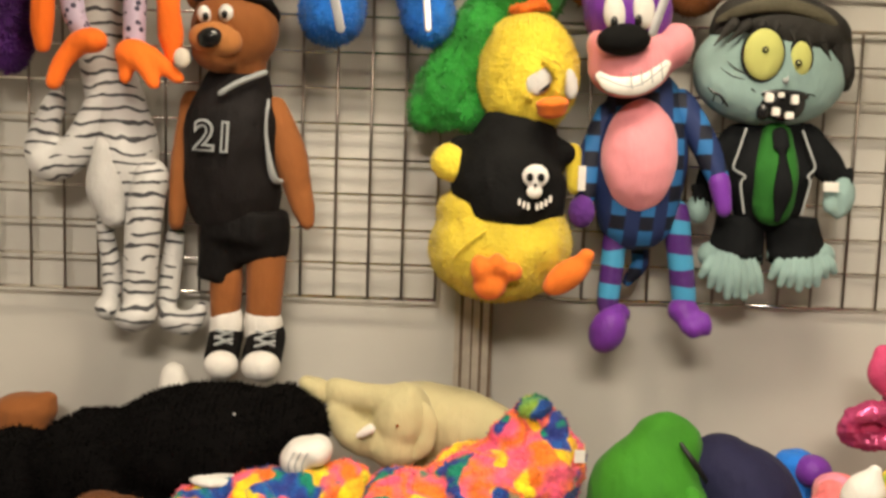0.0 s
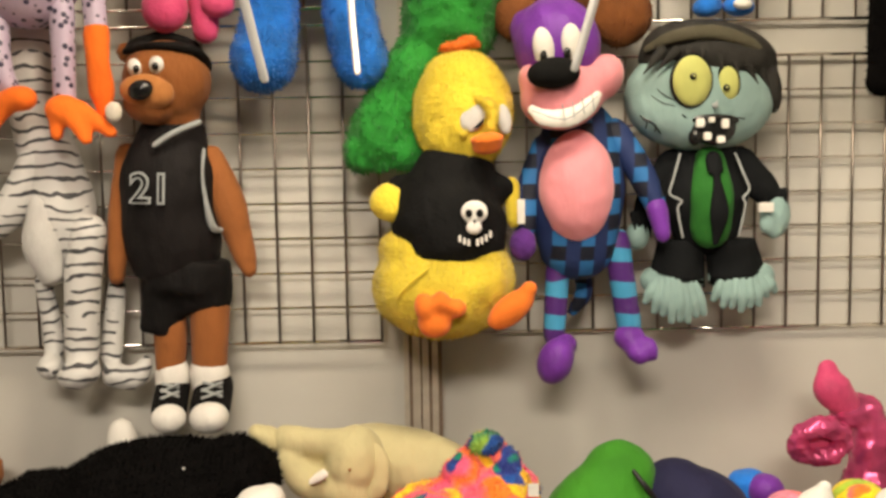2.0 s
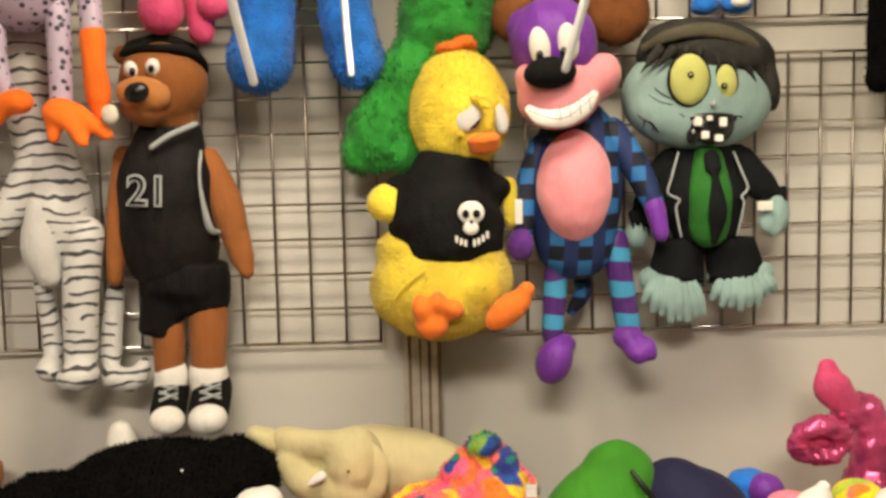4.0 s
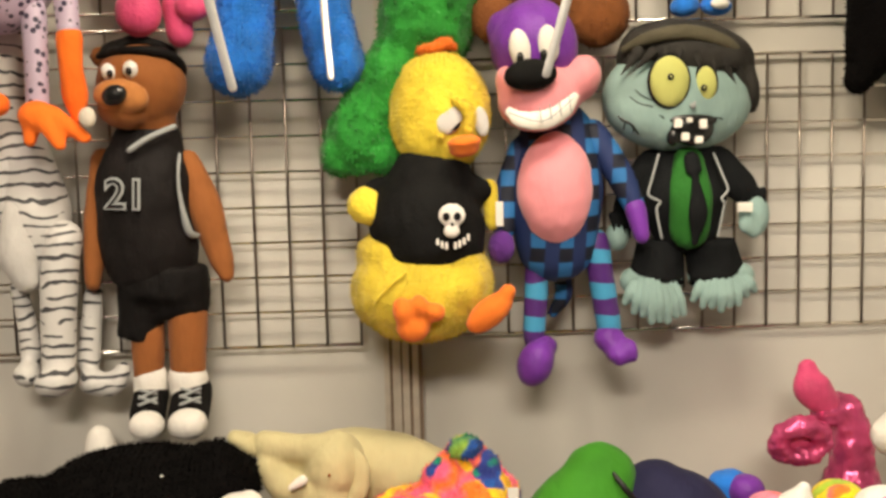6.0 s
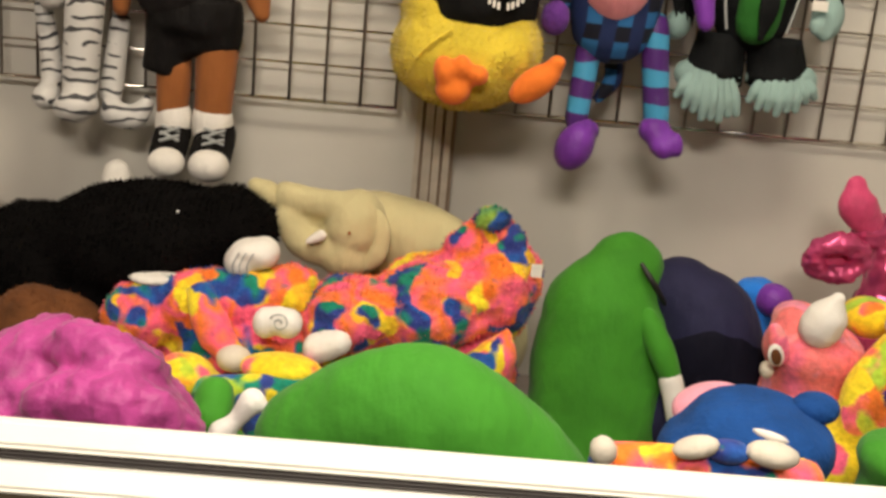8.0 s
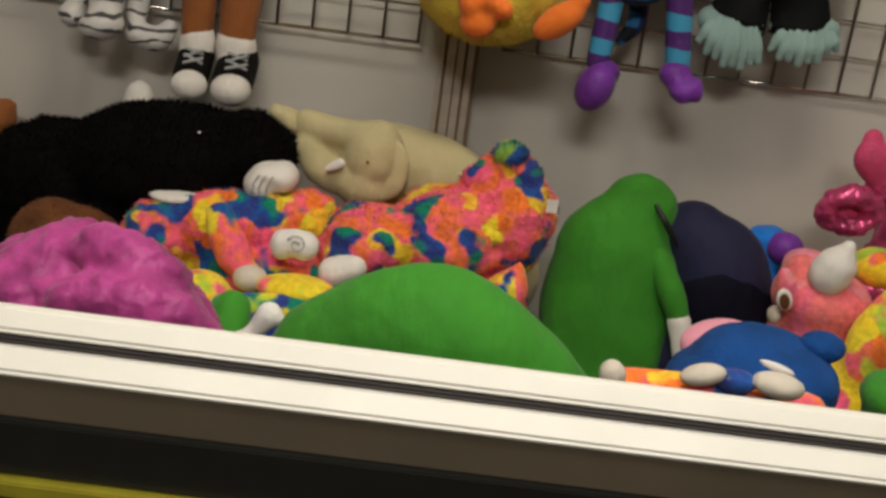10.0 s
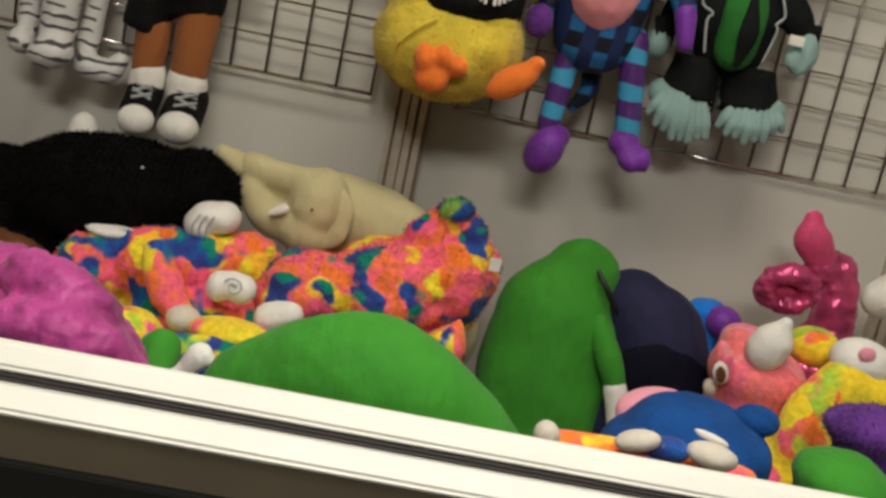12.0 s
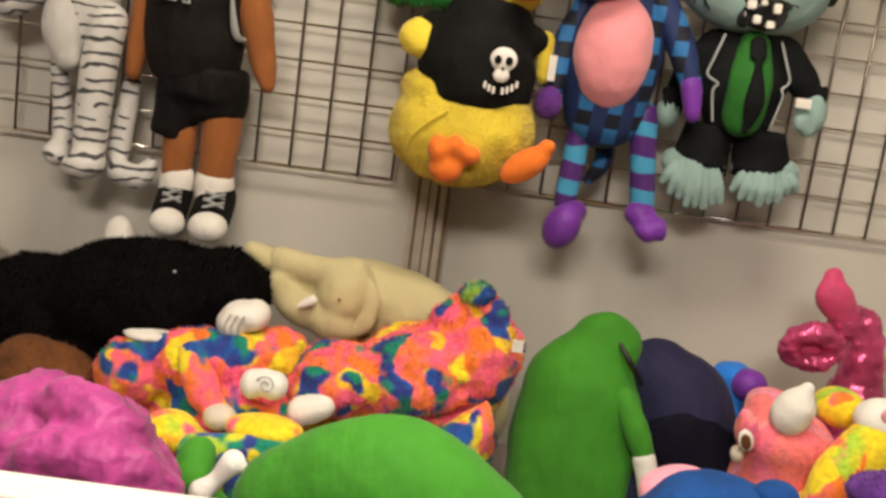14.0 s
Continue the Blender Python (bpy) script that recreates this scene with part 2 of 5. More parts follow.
def striped():
    """Pale pile with tapering dark stripes that break off."""
    m, nt, b = nodes_of("tiger_stripe_plush")
    v = coords(nt, 1.0, 0.05, 7.0)
    w = nt.nodes.new("ShaderNodeTexWave")
    w.bands_direction = "Z"
    w.inputs["Scale"].default_value, w.inputs["Distortion"].default_value = 12.5, 5.0
    w.inputs["Detail"].default_value, w.inputs["Detail Scale"].default_value = 2.0, 1.2
    nt.links.new(v, w.inputs["Vector"])
    k = nt.nodes.new("ShaderNodeMath")
    k.operation = "MULTIPLY"
    nt.links.new(w.outputs["Fac"], k.inputs[0])
    nt.links.new(ramp(nt, noise_node(nt, coords(nt), 13, 2), [(0.34, (0.6,) * 3), (0.46, (1, 1, 1))]), k.inputs[1])
    nt.links.new(ramp(nt, k.outputs[0], [(0.80, (0.62, 0.61, 0.59)), (0.87, (0.045, 0.045, 0.05))]), b.inputs["Base Color"])
    b.inputs["Roughness"].default_value = 0.55
    b.inputs["Sheen Weight"].default_value = 0.2
    bump(nt, b, noise_node(nt, v, 60, 3), 0.4, 0.005)
    return m


STRIPED = striped()
SILVER = plush("pale_grey_plush", (0.56, 0.55, 0.53), 0.2, 0.7, 0.2, 0.1)
PLAID = plaid("blue_black_plaid", (0.005, 0.007, 0.020), (0.022, 0.16, 0.42), (0.010, 0.026, 0.11), 50.0)
LEGBAND = banded("purple_blue_bands", (0.075, 0.022, 0.16), (0.055, 0.30, 0.52), 4.6, 0.010, 0.55, "Z", 0.32)
SPOTS = spotted("spotted_lilac", (0.55, 0.45, 0.60), (0.03, 0.02, 0.06))
P_PINK, P_ORANGE, P_YELLOW = (0.95, 0.13, 0.25), (0.95, 0.22, 0.03), (0.92, 0.72, 0.03)
P_NAVY, P_GREEN, P_LIME = (0.03, 0.05, 0.26), (0.01, 0.24, 0.15), (0.42, 0.62, 0.05)
P_BLUE = (0.02, 0.10, 0.40)
HOT = [P_ORANGE, P_PINK, P_ORANGE, P_PINK]
TIEDYE = dyed("tie_dye_plush", HOT, [([P_YELLOW, P_YELLOW, (0.95, 0.5, 0.03)], 0.56), ([P_NAVY, P_BLUE, P_GREEN], 0.585)], 13, 0.31)
TIEDYE_B = dyed("tie_dye_deep", HOT, [([P_YELLOW, (0.95, 0.5, 0.03)], 0.58), ([P_BLUE, P_NAVY, P_NAVY, P_GREEN], 0.56)], 13.5, 1.7)
TIEDYE_Y = dyed("tie_dye_yellow", [P_YELLOW, (0.90, 0.62, 0.02), P_YELLOW], [([P_PINK, P_ORANGE], 0.57), ([P_LIME, P_YELLOW], 0.58)], 11, 0.9)
TIEDYE_G = dyed("tie_dye_green", [P_LIME, P_GREEN, P_GREEN], [([P_YELLOW, P_LIME], 0.55), ([P_BLUE, P_NAVY], 0.53)], 13, 0.4)

# ---- mesh helpers ----


def thing(name, at, label, category, group="", kind=""):
    o = new(name)
    o.empty_display_size = 0.05
    o.location = at
    return tagged(o, label, category, group, kind)


def part(name, bm, mat, parent, label="", smooth=True):
    """Links a bmesh, given in world metres, as one mesh under parent."""
    base = Vector((0, 0, 0))
    p = parent
    while p is not None:
        base += p.location
        p = p.parent
    bmesh.ops.translate(bm, verts=bm.verts, vec=-base)
    me = bpy.data.meshes.new(name)
    bm.to_mesh(me)
    bm.free()
    for f in me.polygons:
        f.use_smooth = smooth
    for m in mat if isinstance(mat, (list, tuple)) else [mat]:
        me.materials.append(m)
    o = new(name, me)
    o.parent = parent
    if label:
        o["label"] = label
    return o


def e(bm, c, r, rot=0.0, mi=0, sub=3, yaw=0.0):
    """An ellipsoid at c with radii r, turned rot degrees clockwise as seen from the front."""
    if not isinstance(r, (tuple, list)):
        r = (r, r, r)
    if len(r) == 2:
        r = (r[0], min(r), r[1])
    m = Matrix.Translation(c) @ Euler((0, radians(rot), radians(yaw))).to_matrix().to_4x4() @ Matrix.Diagonal((*r, 1))
    v = bmesh.ops.create_icosphere(bm, subdivisions=sub, radius=1, matrix=m)["verts"]
    for f in {f for q in v for f in q.link_faces}:
        f.material_index = mi


def tube(bm, pts, radii, seg=14, flat=1.0, mi=0, round_ends=True, steps=6):
    """A limb swept through pts, with radii that change on the way and rounded ends."""
    P = [Vector(p) for p in pts]
    n = len(P)
    path, rad = [], []
    for i in range(n - 1):
        a, b, c, d = P[max(i - 1, 0)], P[i], P[i + 1], P[min(i + 2, n - 1)]
        for k in range(steps):
            t = k / steps
            path.append(0.5 * ((2 * b) + (c - a) * t + (2 * a - 5 * b + 4 * c - d) * t * t + (3 * b - a - 3 * c + d) * t ** 3))
            rad.append(radii[i] + (radii[i + 1] - radii[i]) * (3 * t * t - 2 * t ** 3))
    path.append(P[-1])
    rad.append(radii[-1])
    if round_ends:
        d0, d1 = (path[0] - path[1]).normalized(), (path[-1] - path[-2]).normalized()
        ca, cb = [path[0]], [path[-1]]
        for s in (0.5, 0.8, 0.97):
            ca.insert(0, P[0] + d0 * rad[0] * s)
            cb.append(P[-1] + d1 * rad[-1] * s)
        k = [math.sqrt(1 - s * s) for s in (0.97, 0.8, 0.5)]
        rad = [rad[0] * q for q in k] + rad + [rad[-1] * q for q in reversed(k)]
        path = ca[:3] + path + cb[1:]
    rings, up = [], Vector((0.02, -1, 0.03)).normalized()
    for i, p in enumerate(path):
        d = (path[min(i + 1, len(path) - 1)] - path[max(i - 1, 0)]).normalized()
        x = d.cross(up)
        if x.length < 1e-4:
            x = d.cross(Vector((1, 0, 0)))
        x.normalize()
        y = x.cross(d).normalized()
        rings.append([bm.verts.new(p + (x * math.cos(q) + y * math.sin(q) * flat) * rad[i]) for q in (2 * math.pi * j / seg for j in range(seg))])
    for a, b in zip(rings, rings[1:]):
        for j in range(seg):
            bm.faces.new((a[j], a[(j + 1) % seg], b[(j + 1) % seg], b[j])).material_index = mi
    bm.faces.new(rings[0][::-1]).material_index = mi
    bm.faces.new(rings[-1]).material_index = mi


def box(bm, lo, hi, bev=0.0, mi=0):
    m = Matrix.Translation([(a + b) / 2 for a, b in zip(lo, hi)]) @ Matrix.Diagonal((*[b - a for a, b in zip(lo, hi)], 1))
    v = bmesh.ops.create_cube(bm, size=1, matrix=m)["verts"]
    for f in {f for q in v for f in q.link_faces}:
        f.material_index = mi
    if bev:
        bmesh.ops.bevel(bm, geom=list({ed for q in v for ed in q.link_edges}), offset=bev, segments=2, affect="EDGES")


def shapes(items):
    bm = bmesh.new()
    for it in items:
        if it[0] == "e":
            e(bm, *it[1:])
        else:
            tube(bm, *it[1:])
    return bm


def soft(name, items, mat, parent, label="", voxel=0.009, smooth=6, lump=0.0, size=0.05, fur=0, fur_len=0.012):
    """A stuffed part: overlapping forms grown into one skin, with optional fur tufts in the same mesh."""
    bm = shapes(items)
    tmp_me = bpy.data.meshes.new("raw")
    bm.to_mesh(tmp_me)
    bm.free()
    tmp = new("raw", tmp_me)
    rm = tmp.modifiers.new("skin", "REMESH")
    rm.mode, rm.voxel_size = "VOXEL", voxel
    sm = tmp.modifiers.new("smooth", "SMOOTH")
    sm.factor, sm.iterations = 0.5, smooth
    ev = tmp.evaluated_get(bpy.context.evaluated_depsgraph_get())
    me = bpy.data.meshes.new_from_object(ev)
    bpy.data.objects.remove(tmp)
    bpy.data.meshes.remove(tmp_me)
    if lump:
        for v in me.vertices:
            v.co += v.normal * lump * (noise.noise(v.co / size) + 0.5 * noise.noise(v.co * 2.3 / size))
    bm = bmesh.new()
    bm.from_mesh(me)
    bpy.data.meshes.remove(me)
    if fur:
        fur, fur_len = int(fur * 1.6), fur_len * 0.5
        bm.faces.ensure_lookup_table()
        rnd = random.Random(len(bm.faces))
        verts, tufts = [], []
        faces = bm.faces[:]
        for k in range(fur):
            f = rnd.choice(faces)
            c, n = f.calc_center_median(), f.normal
            if n.y > 0.35:
                continue
            t = Vector((rnd.uniform(-1, 1), rnd.uniform(-1, 1), rnd.uniform(-1.4, 0.6)))
            d = (n + 0.75 * t).normalized() * fur_len * rnd.uniform(0.6, 1.4)
            s = d.cross(n + Vector((0.01, 0.02, 0.03))).normalized() * fur_len * 0.22
            tufts.append((c + s, c - s, c + d, c + d.cross(s).normalized() * fur_len * 0.2))
        for a, b, tip, q in tufts:
            va, vb, vt, vq = (bm.verts.new(p) for p in (a, b, tip, q))
            bm.faces.new((va, vb, vt))
            bm.faces.new((vb, vq, vt))
    return part(name, bm, mat, parent, label)


def bar(name, lo, hi, mat, parent, bev=0.002, label=""):
    bm = bmesh.new()
    box(bm, lo, hi, bev)
    return part(name, bm, mat, parent, label, smooth=False)


def slab(name, lo, hi, mat, label, category, bev=0.0):
    bm = bmesh.new()
    box(bm, lo, hi, bev)
    return tagged(part(name, bm, mat, None, smooth=False), label, category, "", "structure")


def lettering(name, body, size, at, mat, parent, turn=0.0, thick=0.0015, offset=0.0):
    cu = bpy.data.curves.new(name, "FONT")
    cu.body, cu.size, cu.extrude, cu.align_x, cu.offset = body, size, thick, "CENTER", offset
    o = new("raw", cu)
    me = bpy.data.meshes.new_from_object(o.evaluated_get(bpy.context.evaluated_depsgraph_get()))
    bpy.data.objects.remove(o)
    bm = bmesh.new()
    bm.from_mesh(me)
    bmesh.ops.transform(bm, verts=bm.verts, matrix=pose(*at, 90, turn, 0))
    return part(name, bm, mat, parent, smooth=False)


# ---- the cabinet ----
slab("wall_back_a", (-1.55, 0.05, 0.5), (0.048, 0.25, 3.0), WALL, "pale beige painted board behind the wire grid", "wall")
slab("wall_back_b", (0.134, 0.105, 0.5), (1.75, 0.25, 3.0), WALL, "pale beige painted board behind the wire grid", "wall")
slab("wall_side_a", (-1.75, -1.30, 0.5), (-1.55, 0.25, 3.0), WALL, "pale beige side wall of the cabinet", "wall")
slab("wall_side_b", (1.75, -1.30, 0.5), (1.95, 0.25, 3.0), WALL, "pale beige side wall of the cabinet", "wall")
slab("ceiling", (-1.75, -1.30, 3.0), (1.95, 0.25, 3.1), WALL_TRIM, "white ceiling board of the prize cabinet", "ceiling")
slab("prize_bed", (-1.55, -1.22, 0.70), (1.75, 0.05, 0.80), BED, "hidden board carrying the pile of plush toys", "floor")
slab("header", (-1.75, -1.29, 2.30), (1.95, -1.24, 3.0), WALL_TRIM, "white header board over the cabinet window", "header")
slab("floor", (-4, -6, -0.1), (4, 1.5, 0.0), CARPET, "dark patterned arcade carpet", "floor")
slab("room_wall_rear", (-4, -6.2, 0), (4, -6, 3.5), ROOMWALL, "dim painted wall of the arcade", "wall")
slab("room_wall_side_a", (-4.2, -6.2, 0), (-4, 1.5, 3.5), ROOMWALL, "dim painted wall of the arcade", "wall")
slab("room_wall_side_b", (4, -6.2, 0), (4.2, 1.5, 3.5), ROOMWALL, "dim painted wall of the arcade", "wall")
slab("room_ceiling", (-4.2, -6.2, 3.5), (4.2, 1.5, 3.6), ROOMWALL, "dim ceiling of the arcade", "ceiling")

# ribbed uprights between and beside the boards


def ribbed_post(px0, y):
    post = thing("corner_post", (px0, y, 0.8), "ribbed metal upright between the wall boards", "post", "ribbed uprights", "structure")
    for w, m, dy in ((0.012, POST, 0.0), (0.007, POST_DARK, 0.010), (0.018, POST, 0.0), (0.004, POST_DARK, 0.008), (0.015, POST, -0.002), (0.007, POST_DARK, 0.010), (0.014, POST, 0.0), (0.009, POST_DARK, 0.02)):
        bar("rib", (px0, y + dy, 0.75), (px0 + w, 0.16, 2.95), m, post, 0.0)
        px0 += w


ribbed_post(0.048, 0.042)
ribbed_post(1.225, 0.070)


def grid_panel(x0, cols, w, z0, rows, h, y, label, first=0.0645):
    """Chrome wire grid: upright wires in front, cross wires behind, a heavier rim."""
    g = thing("wire_grid", (x0, y, z0), label, "wire grid", "wire grids on the back wall", "structure")
    zs = [z0] + [z0 + first + h * k for k in range(rows)]
    x1 = x0 + w * cols
    for k in range(cols + 1):
        bm = bmesh.new()
        x = x0 + w * k
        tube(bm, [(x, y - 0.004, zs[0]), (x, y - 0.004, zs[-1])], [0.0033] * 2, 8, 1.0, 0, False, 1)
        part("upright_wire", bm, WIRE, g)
    for k, z in enumerate(zs):
        bm = bmesh.new()
        r = 0.0045 if k in (0, len(zs) - 1) else 0.003
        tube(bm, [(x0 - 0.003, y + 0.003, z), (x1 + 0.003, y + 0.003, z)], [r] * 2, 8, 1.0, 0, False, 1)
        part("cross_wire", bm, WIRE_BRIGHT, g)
    return g


grid_panel(-1.486, 20, 0.0744, 1.388, 9, 0.0762, 0.0, "chrome wire grid panel hung on the beige wall", 0.0765)
grid_panel(0.185, 20, 0.0738, 1.388, 8, 0.0766, 0.080, "chrome wire grid panel hung on the beige wall", 0.0800)
grid_panel(0.185, 20, 0.0738, 2.083, 10, 0.0762, 0.080, "upper chrome wire grid panel near the cabinet top")
grid_panel(-1.500, 20, 0.0750, 2.110, 9, 0.0762, 0.0, "upper chrome wire grid panel near the cabinet top")

# front frame below the glass
front = thing("front_rail", (0.1, -1.25, 0.9), "glossy white double rail with a black gasket under the window", "rail", "", "structure")
RX0, RX1 = -1.75, 1.95


def profile(name, pts, mat, label=""):
    """A bar along x with the outline pts (y, z)."""
    bm = bmesh.new()
    a, b = ([bm.verts.new((x, y, z)) for y, z in pts] for x in (RX0, RX1))
    for k in range(len(pts)):
        m = (k + 1) % len(pts)
        bm.faces.new((a[k], a[m], b[m], b[k]))
    bm.faces.new(a[::-1])
    bm.faces.new(b)
    bmesh.ops.recalc_face_normals(bm, faces=bm.faces[:])
    bmesh.ops.bevel(bm, geom=[ed for ed in bm.edges if abs(ed.verts[0].co.x - ed.verts[1].co.x) > 1], offset=0.003, segments=2, affect="EDGES")
    return part(name, bm, mat, front, label, False)


profile("upper_rail", [(-1.235, 1.204), (-1.248, 1.204), (-1.266, 1.186), (-1.266, 1.180), (-1.235, 1.180)], RAIL, "cream-white upper rail")
profile("gasket", [(-1.235, 1.180), (-1.264, 1.180), (-1.270, 1.176), (-1.270, 1.171), (-1.235, 1.171)], GASKET, "black rubber gasket")
profile("lower_rail", [(-1.235, 1.171), (-1.271, 1.171), (-1.294, 1.152), (-1.294, 1.145), (-1.235, 1.145)], RAIL, "cream-white lower rail")
bar("brown_board", (RX0, -1.290, 1.098), (RX1, -1.235, 1.145), PANEL_BROWN, front, 0.002)
bar("black_board", (RX0, -1.300, 1.036), (RX1, -1.235, 1.098), PANEL_BLACK, front, 0.002)
bar("yellow_board", (RX0, -1.314, 1.016), (RX1, -1.235, 1.034), PANEL_YELLOW, front, 0.002)
bar("dark_lip", (RX0, -1.310, 1.010), (RX1, -1.235, 1.016), PANEL_BLACK, front, 0.001)
bar("yellow_front", (RX0, -1.316, 0.100), (RX1, -1.235, 1.010), PANEL_YELLOW, front, 0.002)

# ---- toys on the wall grid ----


def bear():
    t = thing("teddy_bear", (-0.418, -0.100, 1.427), "brown plush bear in a black basketball jersey, shorts and sneakers", "plush toy", "toys hung on the grid")
    soft("head", [("e", (-0.422, -0.110, 1.954), (0.0915, 0.085, 0.0869)), ("e", (-0.453, -0.150, 1.903), (0.0517, 0.06, 0.0382), 20), ("e", (-0.404, -0.100, 1.880), (0.0460, 0.05, 0.0391)), ("e", (-0.510, -0.080, 2.016), (0.0230, 0.02, 0.0230))], BROWN, t)
    soft("muzzle", [("e", (-0.444, -0.190, 1.929), (0.0573, 0.035, 0.0364), 8)], TAN, t, "lighter tan muzzle")
    soft("nose", [("e", (-0.447, -0.233, 1.930), (0.0260, 0.015, 0.0205), -18)], BLACK_GLOSS, t, "glossy black nose", 0.004, 3)
    soft("eye", [("e", (-0.467, -0.190, 1.977), (0.0143, 0.012, 0.0187), -10)], WHITE_PLASTIC, t, "white eye", 0.004, 2)
    soft("eye", [("e", (-0.424, -0.190, 1.981), (0.0154, 0.012, 0.0187), 5)], WHITE_PLASTIC, t, "white eye", 0.004, 2)
    soft("pupil", [("e", (-0.461, -0.203, 1.972), (0.0066, 0.006, 0.0088))], BLACK_GLOSS, t, "", 0.002, 2)
    soft("pupil", [("e", (-0.424, -0.203, 1.977), (0.0066, 0.006, 0.0088))], BLACK_GLOSS, t, "", 0.002, 2)
    soft("headband", [("t", [(-0.503, -0.130, 2.012), (-0.424, -0.170, 2.020), (-0.357, -0.150, 2.012), (-0.338, -0.100, 1.981)], [0.0092, 0.0126, 0.0138, 0.0138]), ("t", [(-0.487, -0.120, 2.031), (-0.416, -0.130, 2.041), (-0.361, -0.100, 2.022)], [0.0115, 0.0149, 0.0138])], SHORTS, t, "black headband")
    soft("jersey", [("t", [(-0.418, -0.100, 1.834), (-0.427, -0.110, 1.741), (-0.424, -0.100, 1.617)], [0.0758, 0.1011, 0.1034], 20, 0.75)], JERSEY, t, "black sleeveless jersey", lump=0.004, size=0.08)
    soft("collar", [("t", [(-0.435, -0.185, 1.824), (-0.398, -0.185, 1.847), (-0.350, -0.160, 1.869)], [0.0066, 0.0066, 0.0066])], GREY_LINE, t, "grey collar trim", 0.004, 2)
    soft("jersey_edge", [("t", [(-0.343, -0.160, 1.814), (-0.345, -0.170, 1.747), (-0.334, -0.150, 1.660), (-0.317, -0.120, 1.648)], [0.0044, 0.0044, 0.0088, 0.0055])], GREY_LINE, t, "white side trim", 0.004, 2)
    soft("waist", [("e", (-0.407, -0.100, 1.607), (0.0896, 0.06, 0.0161), -6)], BROWN, t)
    soft("shorts", [("t", [(-0.397, -0.100, 1.590), (-0.403, -0.100, 1.522)], [0.0919, 0.0942], 20, 0.7, 0, False), ("t", [(-0.435, -0.100, 1.570), (-0.459, -0.105, 1.431)], [0.0552, 0.0437], 16, 0.9, 0, False), ("t", [(-0.402, -0.100, 1.546), (-0.406, -0.100, 1.474)], [0.0690, 0.0483], 16, 0.8, 0, False), ("t", [(-0.361, -0.100, 1.556), (-0.360, -0.100, 1.482)], [0.0575, 0.0529], 16, 0.9, 0, False)], SHORTS, t, "black satin shorts", 0.008, 9, 0.004, 0.05)
    soft("arm", [("t", [(-0.343, -0.090, 1.796), (-0.311, -0.100, 1.708), (-0.282, -0.110, 1.613), (-0.266, -0.120, 1.564)], [0.0299, 0.0391, 0.0287, 0.0184])], BROWN, t)
    soft("arm", [("t", [(-0.517, -0.080, 1.808), (-0.534, -0.090, 1.691), (-0.539, -0.100, 1.610), (-0.544, -0.100, 1.551)], [0.0253, 0.0253, 0.0230, 0.0195])], BROWN, t)
    soft("leg", [("t", [(-0.437, -0.100, 1.451), (-0.440, -0.100, 1.349)], [0.0379, 0.0322])], BROWN, t)
    soft("leg", [("t", [(-0.353, -0.100, 1.496), (-0.359, -0.100, 1.346)], [0.0437, 0.0379])], BROWN, t)
    soft("sock", [("t", [(-0.436, -0.100, 1.350), (-0.438, -0.100, 1.321)], [0.0368, 0.0368])], WHITE, t, "white sock", 0.006)
    soft("sock", [("t", [(-0.359, -0.100, 1.350), (-0.357, -0.100, 1.318)], [0.0425, 0.0414])], WHITE, t, "white sock", 0.006)
    a = soft("shoe", [("t", [(-0.436, -0.100, 1.319), (-0.439, -0.140, 1.274)], [0.0368, 0.0372])], SHORTS, t, "black sneaker", 0.006)
    b = soft("shoe", [("t", [(-0.350, -0.100, 1.318), (-0.355, -0.140, 1.273)], [0.0414, 0.0429])], SHORTS, t, "black sneaker", 0.006)
    soft("toe_cap", [("e", (-0.433, -0.170, 1.266), (0.0367, 0.04, 0.0312))], WHITE, a, "white rubber toe cap", 0.005)
    soft("toe_cap", [("e", (-0.350, -0.170, 1.267), (0.0412, 0.042, 0.0334))], WHITE, b, "white rubber toe cap", 0.005)
    for sh, rows in ((a, (((-0.445, -0.155, 1.336), (-0.414, -0.155, 1.328)), ((-0.412, -0.160, 1.336), (-0.446, -0.165, 1.322)), ((-0.446, -0.165, 1.325), (-0.411, -0.172, 1.313)), ((-0.411, -0.170, 1.322), (-0.444, -0.178, 1.311)))), (b, (((-0.361, -0.160, 1.338), (-0.325, -0.160, 1.328)), ((-0.323, -0.165, 1.338), (-0.362, -0.170, 1.323)), ((-0.362, -0.170, 1.325), (-0.322, -0.178, 1.313)), ((-0.322, -0.176, 1.322), (-0.360, -0.184, 1.311))))):
        for p, r in rows:
            bm = bmesh.new()
            tube(bm, [p, r], [0.0032] * 2, 8)
            part("lace", bm, GREY_LINE, sh, "grey lace")
    lettering("number_21", "21", 0.082, (-0.444, -0.203, 1.711), GREY_LINE, t, 3, 0.002, 0.0035)
    lettering("number_21", "21", 0.082, (-0.444, -0.206, 1.711), JERSEY, t, 3, 0.002, -0.0012)


bear()


